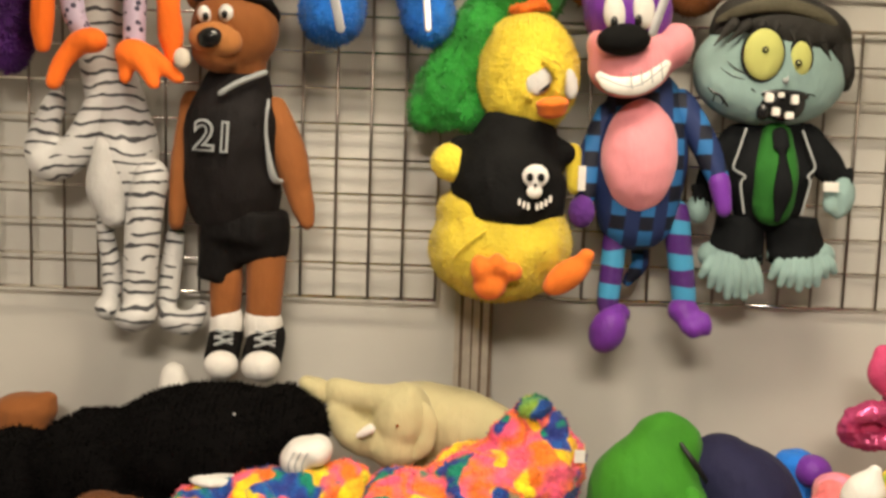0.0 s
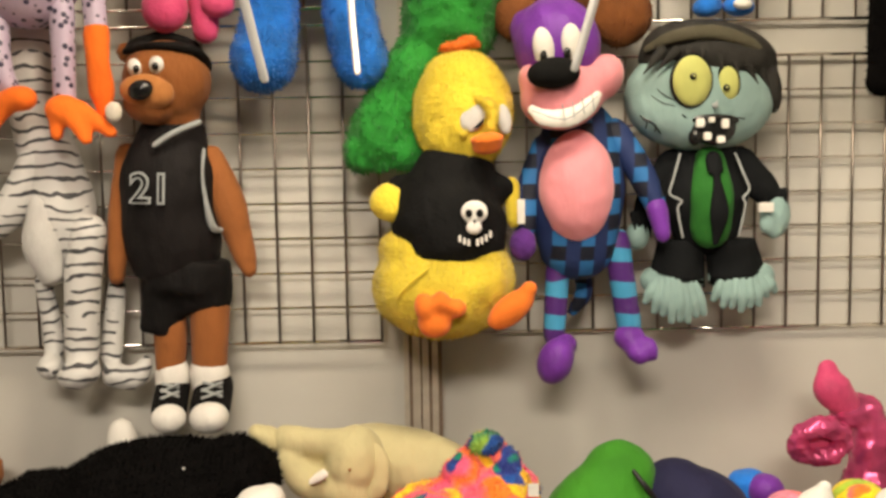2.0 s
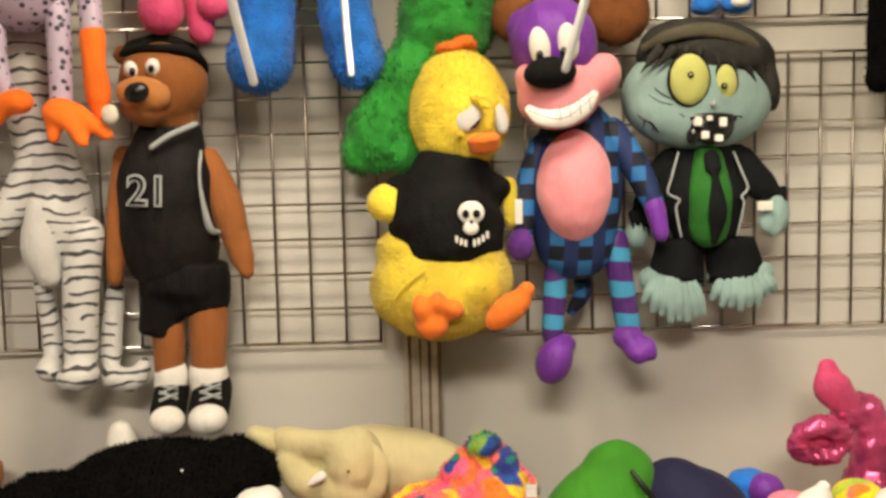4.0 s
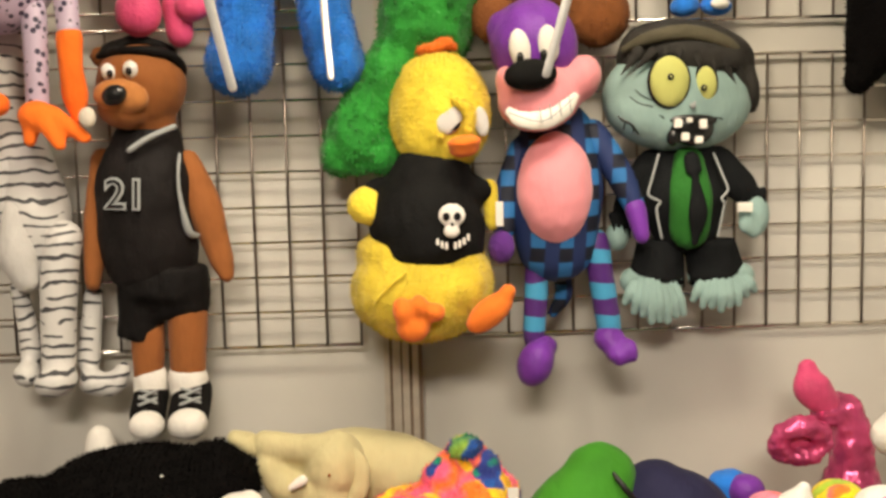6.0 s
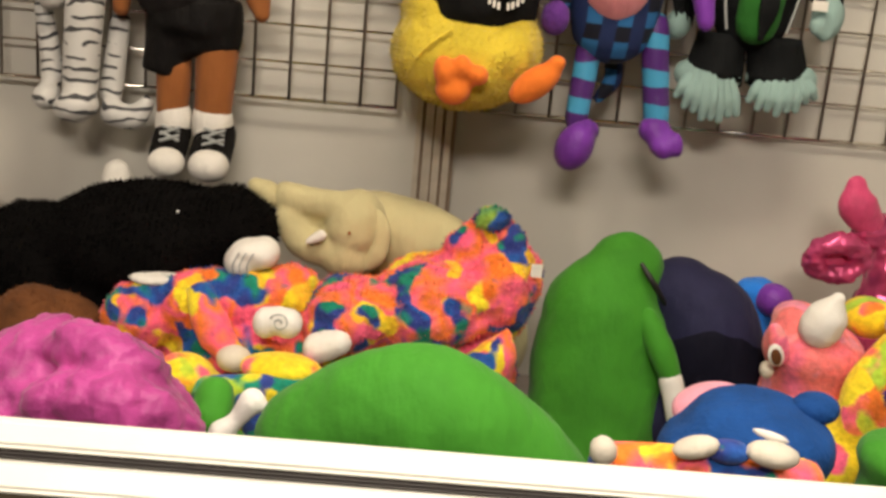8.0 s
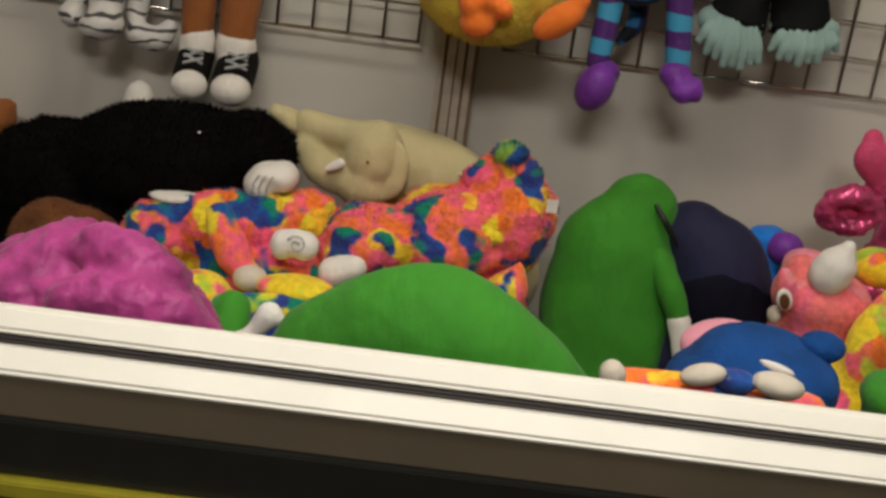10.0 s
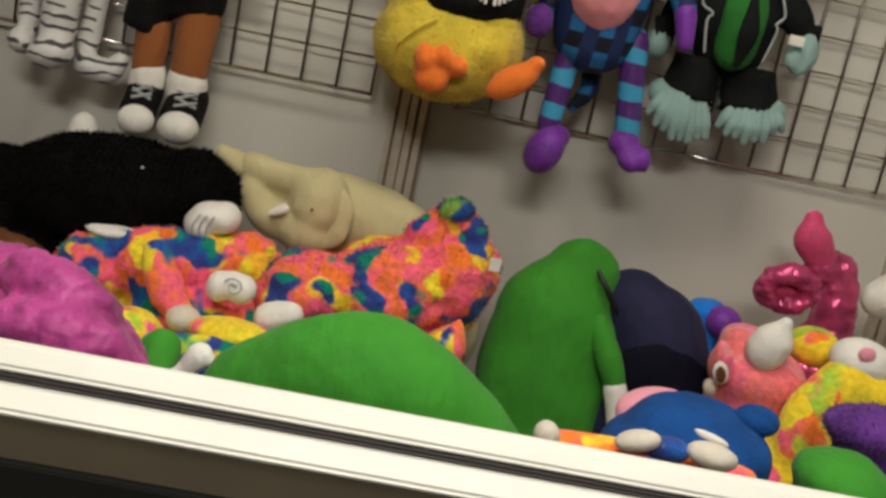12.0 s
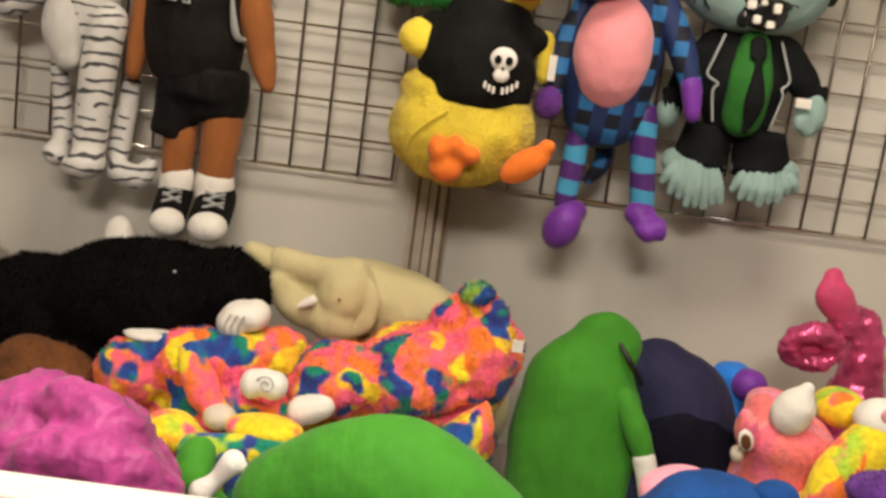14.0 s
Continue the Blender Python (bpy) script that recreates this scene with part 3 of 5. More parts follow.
def duck():
    t = thing("plush_duck", (0.151, -0.120, 1.421), "yellow fuzzy plush duck in a black skull shirt", "plush toy", "toys hung on the grid")
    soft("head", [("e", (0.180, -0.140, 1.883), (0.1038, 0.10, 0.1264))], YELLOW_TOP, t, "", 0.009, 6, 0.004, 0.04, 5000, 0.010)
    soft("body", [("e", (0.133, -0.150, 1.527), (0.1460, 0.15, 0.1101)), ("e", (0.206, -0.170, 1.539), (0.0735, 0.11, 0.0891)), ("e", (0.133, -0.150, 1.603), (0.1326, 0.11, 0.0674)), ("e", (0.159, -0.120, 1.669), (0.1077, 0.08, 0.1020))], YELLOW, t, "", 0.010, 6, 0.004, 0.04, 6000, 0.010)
    soft("shirt", [("t", [(0.158, -0.140, 1.738), (0.147, -0.150, 1.681), (0.150, -0.160, 1.644)], [0.0907, 0.1179, 0.1202], 22, 1.08), ("e", (0.251, -0.130, 1.725), (0.0340, 0.05, 0.0317)), ("e", (0.056, -0.130, 1.726), (0.0363, 0.05, 0.0317))], SHIRT, t, "black shirt with a skull print", 0.009, 6, 0.004, 0.08)
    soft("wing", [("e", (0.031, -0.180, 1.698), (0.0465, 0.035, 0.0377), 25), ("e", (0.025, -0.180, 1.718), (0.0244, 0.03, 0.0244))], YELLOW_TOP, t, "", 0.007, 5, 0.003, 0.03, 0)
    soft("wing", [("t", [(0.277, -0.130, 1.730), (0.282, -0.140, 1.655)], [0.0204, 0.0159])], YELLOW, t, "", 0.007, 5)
    soft("beak", [("e", (0.221, -0.265, 1.824), (0.0341, 0.03, 0.0139), -6), ("e", (0.221, -0.255, 1.810), (0.0299, 0.028, 0.0149), -6)], ORANGE, t, "orange beak", 0.005, 3)
    soft("eyelid", [("e", (0.194, -0.232, 1.868), (0.0260, 0.010, 0.0310), 28)], SILVER, t, "pale grey felt eyelid", 0.004, 3)
    soft("eyelid", [("e", (0.258, -0.208, 1.864), (0.0160, 0.009, 0.0320), -10)], SILVER, t, "pale grey felt eyelid", 0.004, 3)
    soft("brow", [("t", [(0.205, -0.238, 1.905), (0.232, -0.246, 1.885), (0.231, -0.250, 1.848)], [0.007, 0.011, 0.009]), ("e", (0.176, -0.236, 1.836), (0.009, 0.009, 0.008))], YELLOW_TOP, t, "", 0.004, 3, 0.002, 0.02, 900, 0.010)
    soft("lash", [("t", [(0.196, -0.247, 1.846), (0.207, -0.250, 1.853), (0.216, -0.252, 1.864)], [0.0015, 0.0035, 0.0015])], SHIRT, t, "thin black lash line", 0.0015, 1)
    soft("crest", [("e", (0.169, -0.150, 2.012), (0.0360, 0.02, 0.0124), -8), ("e", (0.195, -0.150, 2.021), (0.0247, 0.018, 0.0112), 20)], ORANGE, t, "orange tuft", 0.005, 3, 0.004, 0.015, 300, 0.012)
    soft("foot", [("e", (0.095, -0.300, 1.504), (0.0212, 0.025, 0.0297), -15), ("e", (0.125, -0.300, 1.514), (0.0180, 0.025, 0.0234)), ("e", (0.156, -0.300, 1.502), (0.0202, 0.025, 0.0191), 25), ("e", (0.113, -0.295, 1.473), (0.0340, 0.025, 0.0297))], ORANGE, t, "orange webbed foot", 0.006, 4)
    soft("foot", [("e", (0.262, -0.280, 1.495), (0.0557, 0.028, 0.0289), -38), ("e", (0.298, -0.280, 1.535), (0.0172, 0.02, 0.0150))], ORANGE, t, "orange webbed foot", 0.006, 4)
    soft("seam", [("t", [(0.040, -0.272, 1.519), (0.069, -0.289, 1.553), (0.103, -0.290, 1.579)], [0.0032, 0.0032, 0.0032])], YELLOW_TOP, t, "", 0.003, 2)
    soft("skull_print", [("e", (0.193, -0.288, 1.686), (0.0265, 0.008, 0.0234)), ("e", (0.192, -0.288, 1.656), (0.0159, 0.008, 0.0138))], WHITE, t, "white skull print", 0.003, 2)
    soft("skull_socket", [("e", (0.182, -0.296, 1.684), (0.0074, 0.005, 0.0085))], SHIRT, t, "", 0.002, 2)
    soft("skull_socket", [("e", (0.203, -0.296, 1.684), (0.0074, 0.005, 0.0085))], SHIRT, t, "", 0.002, 2)
    soft("skull_nose", [("e", (0.193, -0.296, 1.669), (0.0032, 0.004, 0.0042))], SHIRT, t, "", 0.002, 2)
    for k in range(9):
        if k == 4:
            continue
        u = (k - 4) / 4
        x, z = 0.190 + 0.034 * u, 0.004 + 1.622 + 0.016 * u * u
        bar("print_bar", (x - 0.0026, -0.292 + 0.010 * u * u, z - 0.0065), (x + 0.0026, -0.270, z + 0.0065), WHITE, t, 0.001)
    bar("hang_tag", (0.287, -0.170, 1.653), tuple(a + b for a, b in zip((0.287, -0.170, 1.653), (0.015, 0.002, 0.05))), PAPER, t, 0.0005, "cream paper tag")


duck()


def grinning_cat():
    t = thing("plush_cat", (0.437, -0.100, 1.346), "purple and pink grinning plush cat in blue plaid", "plush toy", "toys hung on the grid")
    soft("head", [("e", (0.373, -0.140, 2.013), (0.0903, 0.085, 0.0993), -8), ("e", (0.314, -0.130, 2.032), (0.0339, 0.04, 0.0564), -15)], PURPLE, t)
    soft("muzzle", [("e", (0.379, -0.170, 1.909), (0.0868, 0.08, 0.0690), -12), ("e", (0.465, -0.160, 1.946), (0.0403, 0.06, 0.0492), 20), ("e", (0.314, -0.170, 1.945), (0.0245, 0.05, 0.0312))], PINK, t, "pink muzzle and cheeks")
    soft("nose", [("e", (0.352, -0.252, 1.950), (0.0530, 0.034, 0.0310), -4)], SHIRT, t, "large black nose", 0.005, 3)
    soft("eye", [("e", (0.336, -0.222, 2.001), (0.0217, 0.015, 0.0413), -8)], WHITE, t, "white eye", 0.004, 3)
    soft("eye", [("e", (0.392, -0.222, 2.010), (0.0217, 0.015, 0.0391), -6)], WHITE, t, "white eye", 0.004, 3)
    soft("pupil", [("e", (0.334, -0.240, 1.982), (0.0075, 0.006, 0.0129))], BLACK_GLOSS, t, "", 0.002, 2)
    soft("pupil", [("e", (0.380, -0.240, 1.987), (0.0075, 0.006, 0.0129))], BLACK_GLOSS, t, "", 0.002, 2)
    soft("grin", [("t", [(0.312, -0.232, 1.881), (0.337, -0.246, 1.864), (0.381, -0.250, 1.864), (0.417, -0.242, 1.882), (0.443, -0.225, 1.910)], [0.0118, 0.0183, 0.0205, 0.0183, 0.0097], 14, 0.5)], WHITE, t, "white toothy grin", 0.005, 3)
    for gx in (0.0, 1.0, 2.0, 3.0):
        bm = bmesh.new()
        x = 0.366 + 0.019 * gx
        tube(bm, [(x, -0.272, 1.888 + 0.006 * gx), (x + 0.004, -0.272, 1.858 + 0.006 * gx)], [0.0012] * 2, 6)
        part("tooth_line", bm, GREY_LINE, t)
    bm = bmesh.new()
    tube(bm, [(0.308, -0.268, 1.878), (0.372, -0.279, 1.861), (0.435, -0.258, 1.904)], [0.0012] * 3, 6)
    part("tooth_line", bm, GREY_LINE, t)
    soft("shirt", [("t", [(0.423, -0.100, 1.824), (0.417, -0.110, 1.719), (0.418, -0.100, 1.612)], [0.0827, 0.1011, 0.0873], 20, 0.85)], PLAID, t, "blue and black plaid body")
    soft("belly", [("e", (0.411, -0.155, 1.726), (0.0785, 0.065, 0.1177))], PINK, t, "smooth pink belly", 0.008, 6, 0.003, 0.05)
    soft("arm", [("t", [(0.351, -0.110, 1.808), (0.318, -0.120, 1.722), (0.307, -0.130, 1.642)], [0.0299, 0.0299, 0.0253])], PLAID, t)
    soft("mitten", [("e", (0.299, -0.150, 1.609), (0.0292, 0.025, 0.0360))], PURPLE_DARK, t, "purple mitten", 0.006)
    soft("arm", [("t", [(0.494, -0.110, 1.833), (0.542, -0.120, 1.762), (0.577, -0.130, 1.685)], [0.0345, 0.0310, 0.0253])], PLAID, t)
    soft("mitten", [("t", [(0.577, -0.140, 1.680), (0.588, -0.150, 1.624)], [0.0236, 0.0180])], PURPLE, t, "purple mitten", 0.006)
    soft("leg", [("t", [(0.380, -0.100, 1.589), (0.367, -0.110, 1.411)], [0.0276, 0.0253])], LEGBAND, t, "banded purple and blue leg")
    soft("leg", [("t", [(0.501, -0.100, 1.609), (0.527, -0.110, 1.424)], [0.0299, 0.0276])], LEGBAND, t, "banded purple and blue leg")
    soft("foot", [("e", (0.366, -0.140, 1.363), (0.0384, 0.04, 0.0519), 22), ("e", (0.387, -0.120, 1.394), (0.0293, 0.03, 0.0248))], PURPLE, t, "purple foot", 0.007)
    soft("foot", [("e", (0.524, -0.120, 1.407), (0.0339, 0.035, 0.0293)), ("e", (0.539, -0.145, 1.378), (0.0293, 0.032, 0.0226), 15), ("e", (0.564, -0.150, 1.385), (0.0158, 0.022, 0.0282), -12), ("e", (0.540, -0.155, 1.370), (0.0147, 0.02, 0.0181), 10)], PURPLE, t, "purple foot", 0.007)
    soft("tail", [("t", [(0.433, -0.030, 1.556), (0.444, -0.030, 1.494), (0.418, -0.030, 1.451)], [0.0190, 0.0213, 0.0142])], PLAID, t)


grinning_cat()


def ragged_leg(top, bottom, rt, rb, rag, seed):
    """A flared trouser leg whose hem hangs in torn points."""
    bm, rnd, rings, seg = bmesh.new(), random.Random(seed), [], 28
    torn = [rnd.uniform(0.2, 1.0) * (1 if j % 4 == 0 else 0.35 if j % 4 in (1, 3) else 0.0) for j in range(seg)]
    for k in range(6):
        u = k / 5
        c = Vector(top).lerp(Vector(bottom), u)
        r = rt + (rb - rt) * u
        ring = []
        for j in range(seg):
            q = 2 * math.pi * j / seg
            dz = -rag * torn[j] if k == 5 else 0.0
            wave = 1 + 0.05 * math.sin(5 * q + seed) * u
            ring.append(bm.verts.new(c + Vector((math.cos(q) * r * wave, math.sin(q) * r * 0.62 * wave, dz))))
        rings.append(ring)
    for a, b in zip(rings, rings[1:]):
        for j in range(seg):
            bm.faces.new((a[j], a[(j + 1) % seg], b[(j + 1) % seg], b[j]))
    bm.faces.new(rings[0])
    inner = [bm.verts.new(v.co + (Vector(bottom) - v.co) * 0.12 + Vector((0, 0, 0.02))) for v in rings[-1]]
    for j in range(seg):
        bm.faces.new((rings[-1][j], rings[-1][(j + 1) % seg], inner[(j + 1) % seg], inner[j]))
    bm.faces.new(inner)
    bmesh.ops.recalc_face_normals(bm, faces=bm.faces[:])
    return bm


def zombie():
    t = thing("plush_zombie", (0.695, -0.080, 1.46), "pale teal plush zombie in a torn black suit and green shirt", "plush toy", "toys hung on the grid")

    def p(name, items, mat, parent=t, label=""):
        return part(name, shapes(items), mat, parent, label)

    head = soft("head", [("e", (0.679, -0.080, 1.904), (0.1600, 0.085, 0.1136), 4), ("e", (0.636, -0.090, 1.872), (0.1180, 0.07, 0.0740), 15)], SKIN, t, "pale teal face")
    hair = soft("hair", [("e", (0.703, -0.070, 1.994), (0.1460, 0.090, 0.0745), 8), ("e", (0.823, -0.075, 1.934), (0.0270, 0.05, 0.0700), -14), ("e", (0.585, -0.075, 1.985), (0.0330, 0.05, 0.0350), -40)], HAIR, t, "dark brown striped hair")
    p("hair_band", [("t", [(0.560, -0.120, 2.004), (0.611, -0.148, 2.026), (0.684, -0.156, 2.034), (0.761, -0.146, 2.014), (0.822, -0.108, 1.972)], [0.007, 0.013, 0.015, 0.013, 0.007], 12, 0.5)], BAND, hair, "paler olive streak")
    for a, b, c in (((0.585, -0.146, 1.996), (0.548, -0.148, 1.952), 0.013), ((0.612, -0.152, 1.996), (0.572, -0.156, 1.957), 0.011), ((0.640, -0.155, 1.998), (0.634, -0.166, 1.978), 0.009), ((0.668, -0.155, 1.998), (0.662, -0.166, 1.976), 0.009), ((0.699, -0.153, 1.996), (0.706, -0.162, 1.958), 0.011), ((0.726, -0.150, 1.990), (0.741, -0.156, 1.952), 0.010), ((0.752, -0.146, 1.984), (0.786, -0.138, 1.930), 0.014), ((0.786, -0.130, 1.972), (0.820, -0.122, 1.915), 0.013)):
        p("fringe_lock", [("t", [a, b], [c, 0.0012], 8, 0.4)], HAIR, hair)
    for c, r, tilt, dot in (((0.643, -0.160, 1.936), (0.0450, 0.0560), 0, (0.642, -0.179, 1.944)), ((0.720, -0.150, 1.930), (0.0270, 0.0400), -4, (0.712, -0.169, 1.921))):
        p("eye", [("e", c, (r[0], 0.014, r[1]), tilt)], BLACK_GLOSS, head, "black-rimmed eye")
        p("iris", [("e", (c[0], c[1] - 0.004, c[2]), (r[0] - 0.0045, 0.014, r[1] - 0.0045), tilt)], LIME, head, "flat lime-yellow eye disc")
        p("pupil", [("e", dot, (0.0070, 0.004, 0.0070), 0, 0, 2)], BLACK_GLOSS, head)
        p("pupil_glint", [("e", (dot[0], dot[1] - 0.003, dot[2]), (0.0024, 0.003, 0.0024), 0, 0, 2)], LIME, head)
    p("mouth", [("e", (0.691, -0.146, 1.842), (0.0480, 0.018, 0.0380), 4), ("e", (0.690, -0.148, 1.858), (0.0550, 0.016, 0.0150), 2), ("e", (0.655, -0.146, 1.825), (0.0140, 0.014, 0.0200), 10)], BLACK_GLOSS, head, "black open mouth")
    for q, w, h in (((0.660, -0.168, 1.851), 0.0095, 0.0110), ((0.683, -0.170, 1.857), 0.0070, 0.0070), ((0.711, -0.168, 1.849), 0.0090, 0.0120), ((0.675, -0.168, 1.824), 0.0090, 0.0100), ((0.703, -0.166, 1.817), 0.0100, 0.0090)):
        bar("tooth", (q[0] - 0.82 * w, q[1] - 0.003, q[2] - 0.82 * h), (q[0] + 0.82 * w, q[1] + 0.012, q[2] + 0.82 * h), PAPER, head, 0.002)
    p("nose", [("t", [(0.686, -0.158, 1.892), (0.690, -0.168, 1.884), (0.697, -0.158, 1.898)], [0.002, 0.005, 0.002], 8)], GREY_LINE, head, "small pale nose")
    for pts, r in (([(0.740, -0.150, 1.958), (0.768, -0.145, 1.966), (0.796, -0.132, 1.960)], 0.0016), ([(0.566, -0.142, 1.908), (0.586, -0.150, 1.893), (0.610, -0.158, 1.886)], 0.0016), ([(0.577, -0.146, 1.921), (0.592, -0.152, 1.907), (0.614, -0.158, 1.897)], 0.0014), ([(0.538, -0.120, 1.884), (0.553, -0.130, 1.862), (0.569, -0.137, 1.853), (0.585, -0.138, 1.832)], 0.0030), ([(0.561, -0.134, 1.868), (0.556, -0.132, 1.842)], 0.0025), ([(0.578, -0.140, 1.862), (0.574, -0.138, 1.836)], 0.0022), ([(0.633, -0.158, 1.862), (0.625, -0.156, 1.868), (0.618, -0.154, 1.866)], 0.0022), ([(0.742, -0.150, 1.862), (0.756, -0.146, 1.858)], 0.0022), ([(0.676, -0.160, 1.902), (0.684, -0.160, 1.893)], 0.0014)):
        p("stitch_line", [("t", pts, [r * 0.6] + [r] * (len(pts) - 2) + [r * 0.6], 6)], BLACK_GLOSS, head)
    soft("jacket", [("t", [(0.700, -0.060, 1.765), (0.694, -0.066, 1.700), (0.700, -0.060, 1.650)], [0.0760, 0.1000, 0.0820], 20, 0.72)], SUIT, t, "black suit jacket", 0.008, 5)
    for pts, rad in (([(0.770, -0.060, 1.762), (0.815, -0.060, 1.722), (0.842, -0.060, 1.690)], [0.0420, 0.0350, 0.0270]), ([(0.630, -0.060, 1.762), (0.588, -0.050, 1.702), (0.566, -0.050, 1.645)], [0.0380, 0.0300, 0.0230])):
        sleeve = p("sleeve", [("t", pts, rad, 14, 0.7)], SUIT, t, "torn black sleeve")
        end = Vector(pts[-1])
        for k in range(5):
            c = end + Vector((0.022 * (k - 2) / 2, -0.014, -0.004))
            p("torn_point", [("t", [c + Vector((0, 0, 0.02)), c + Vector((0.004, -0.006, -0.018 - 0.012 * (k % 2)))], [0.008, 0.001], 6, 0.4)], SUIT, sleeve)
    soft("hand", [("e", (0.850, -0.060, 1.655), (0.0330, 0.03, 0.0500)), ("e", (0.826, -0.085, 1.638), (0.0190, 0.015, 0.0240)), ("e", (0.842, -0.080, 1.622), (0.0160, 0.015, 0.0180))], SKIN, t, "pale teal mitten hand", 0.005)
    soft("hand", [("e", (0.557, -0.050, 1.615), (0.0260, 0.025, 0.0330))], SKIN, t, "pale teal mitten hand", 0.005)
    soft("shirt", [("t", [(0.695, -0.112, 1.772), (0.696, -0.124, 1.700), (0.697, -0.112, 1.632)], [0.0340, 0.0470, 0.0440], 16, 0.72)], TIE, t, "green shirt front", 0.006)
    p("tie", [("t", [(0.694, -0.142, 1.778), (0.696, -0.150, 1.755), (0.698, -0.155, 1.738), (0.703, -0.158, 1.668), (0.699, -0.146, 1.606)], [0.017, 0.017, 0.008, 0.020, 0.007], 12, 0.4)], SUIT, t, "black necktie")
    for pts in ([(0.631, -0.118, 1.788), (0.613, -0.132, 1.735), (0.606, -0.134, 1.706), (0.629, -0.142, 1.692), (0.621, -0.140, 1.676), (0.632, -0.138, 1.617)], [(0.748, -0.112, 1.787), (0.763, -0.130, 1.740), (0.772, -0.132, 1.713), (0.756, -0.142, 1.696), (0.762, -0.140, 1.681), (0.750, -0.136, 1.618)]):
        p("lapel_piping", [("t", pts, [0.0027] * 6, 6, 1, 0, True, 3)], GREY_LINE, t, "pale grey piping")
    part("trouser_leg", ragged_leg((0.648, -0.060, 1.605), (0.634, -0.062, 1.512), 0.050, 0.062, 0.034, 3), SUIT, t, "torn black trouser leg")
    part("trouser_leg", ragged_leg((0.752, -0.060, 1.605), (0.771, -0.062, 1.512), 0.055, 0.066, 0.018, 8), SUIT, t, "torn black trouser leg")
    for x0, x1, z0, z1, zt in ((0.566, 0.690, 1.478, 1.456, 1.520), (0.712, 0.842, 1.480, 1.502, 1.525)):
        foot = p("foot", [("t", [(x0 + 0.02, -0.066, zt), ((x0 + x1) / 2, -0.075, zt - 0.012), (x1 - 0.02, -0.066, zt)], [0.028, 0.036, 0.028], 14, 0.8)], SKIN, t, "pale teal fringed foot")
        for k in range(8):
            u = k / 7
            low = Vector((x0 + (x1 - x0) * u, -0.088 - 0.012 * math.sin(math.pi * u), z0 + (z1 - z0) * u - 0.026 * math.sin(math.pi * u) - 0.006 * (k % 2)))
            high = Vector((x0 + 0.025 + (x1 - x0 - 0.05) * u, -0.082 - 0.012 * math.sin(math.pi * u), zt))
            p("fringe", [("t", [high, high.lerp(low, 0.55) + Vector((0, -0.006, 0)), low], [0.0120, 0.0145, 0.0085], 8, 0.7)], SKIN, foot)
    bar("hang_tag", (0.800, -0.108, 1.664), (0.832, -0.105, 1.684), PAPER, t, 0.001, "white sewn tag")


zombie()


def tiger():
    t = thing("plush_tiger", (-0.649, -0.080, 1.344), "white plush tiger with black stripes hanging upright", "plush toy", "toys hung on the grid")
    soft("body", [("t", [(-0.708, -0.080, 2.077), (-0.711, -0.080, 1.986), (-0.698, -0.080, 1.882), (-0.674, -0.080, 1.789), (-0.658, -0.080, 1.695), (-0.678, -0.080, 1.611), (-0.680, -0.080, 1.575)], [0.0560, 0.0540, 0.0560, 0.0620, 0.0730, 0.0600, 0.0400])], STRIPED, t, "", 0.009)
    soft("belly", [("t", [(-0.682, -0.125, 1.705), (-0.685, -0.125, 1.626), (-0.671, -0.125, 1.567)], [0.0300, 0.0420, 0.0300])], SILVER, t, "plain pale belly")
    soft("arm", [("t", [(-0.794, -0.110, 1.797), (-0.829, -0.110, 1.700), (-0.803, -0.110, 1.665), (-0.746, -0.110, 1.703), (-0.696, -0.110, 1.802)], [0.0250, 0.0320, 0.0370, 0.0380, 0.0330])], STRIPED, t)
    soft("leg", [("t", [(-0.590, -0.125, 1.650), (-0.605, -0.125, 1.569), (-0.612, -0.125, 1.474), (-0.615, -0.125, 1.396)], [0.0380, 0.0390, 0.0370, 0.0360]), ("e", (-0.616, -0.150, 1.359), (0.0460, 0.045, 0.0330), -12)], STRIPED, t)
    soft("leg", [("t", [(-0.704, -0.080, 1.544), (-0.689, -0.080, 1.453), (-0.686, -0.080, 1.404)], [0.0190, 0.0220, 0.0240]), ("e", (-0.686, -0.110, 1.367), (0.0290, 0.040, 0.0280))], STRIPED, t)
    soft("leg", [("t", [(-0.555, -0.060, 1.529), (-0.566, -0.060, 1.442), (-0.574, -0.060, 1.380)], [0.0210, 0.0240, 0.0260]), ("t", [(-0.562, -0.090, 1.343), (-0.519, -0.090, 1.336), (-0.493, -0.090, 1.370)], [0.0280, 0.0260, 0.0170])], STRIPED, t)


tiger()


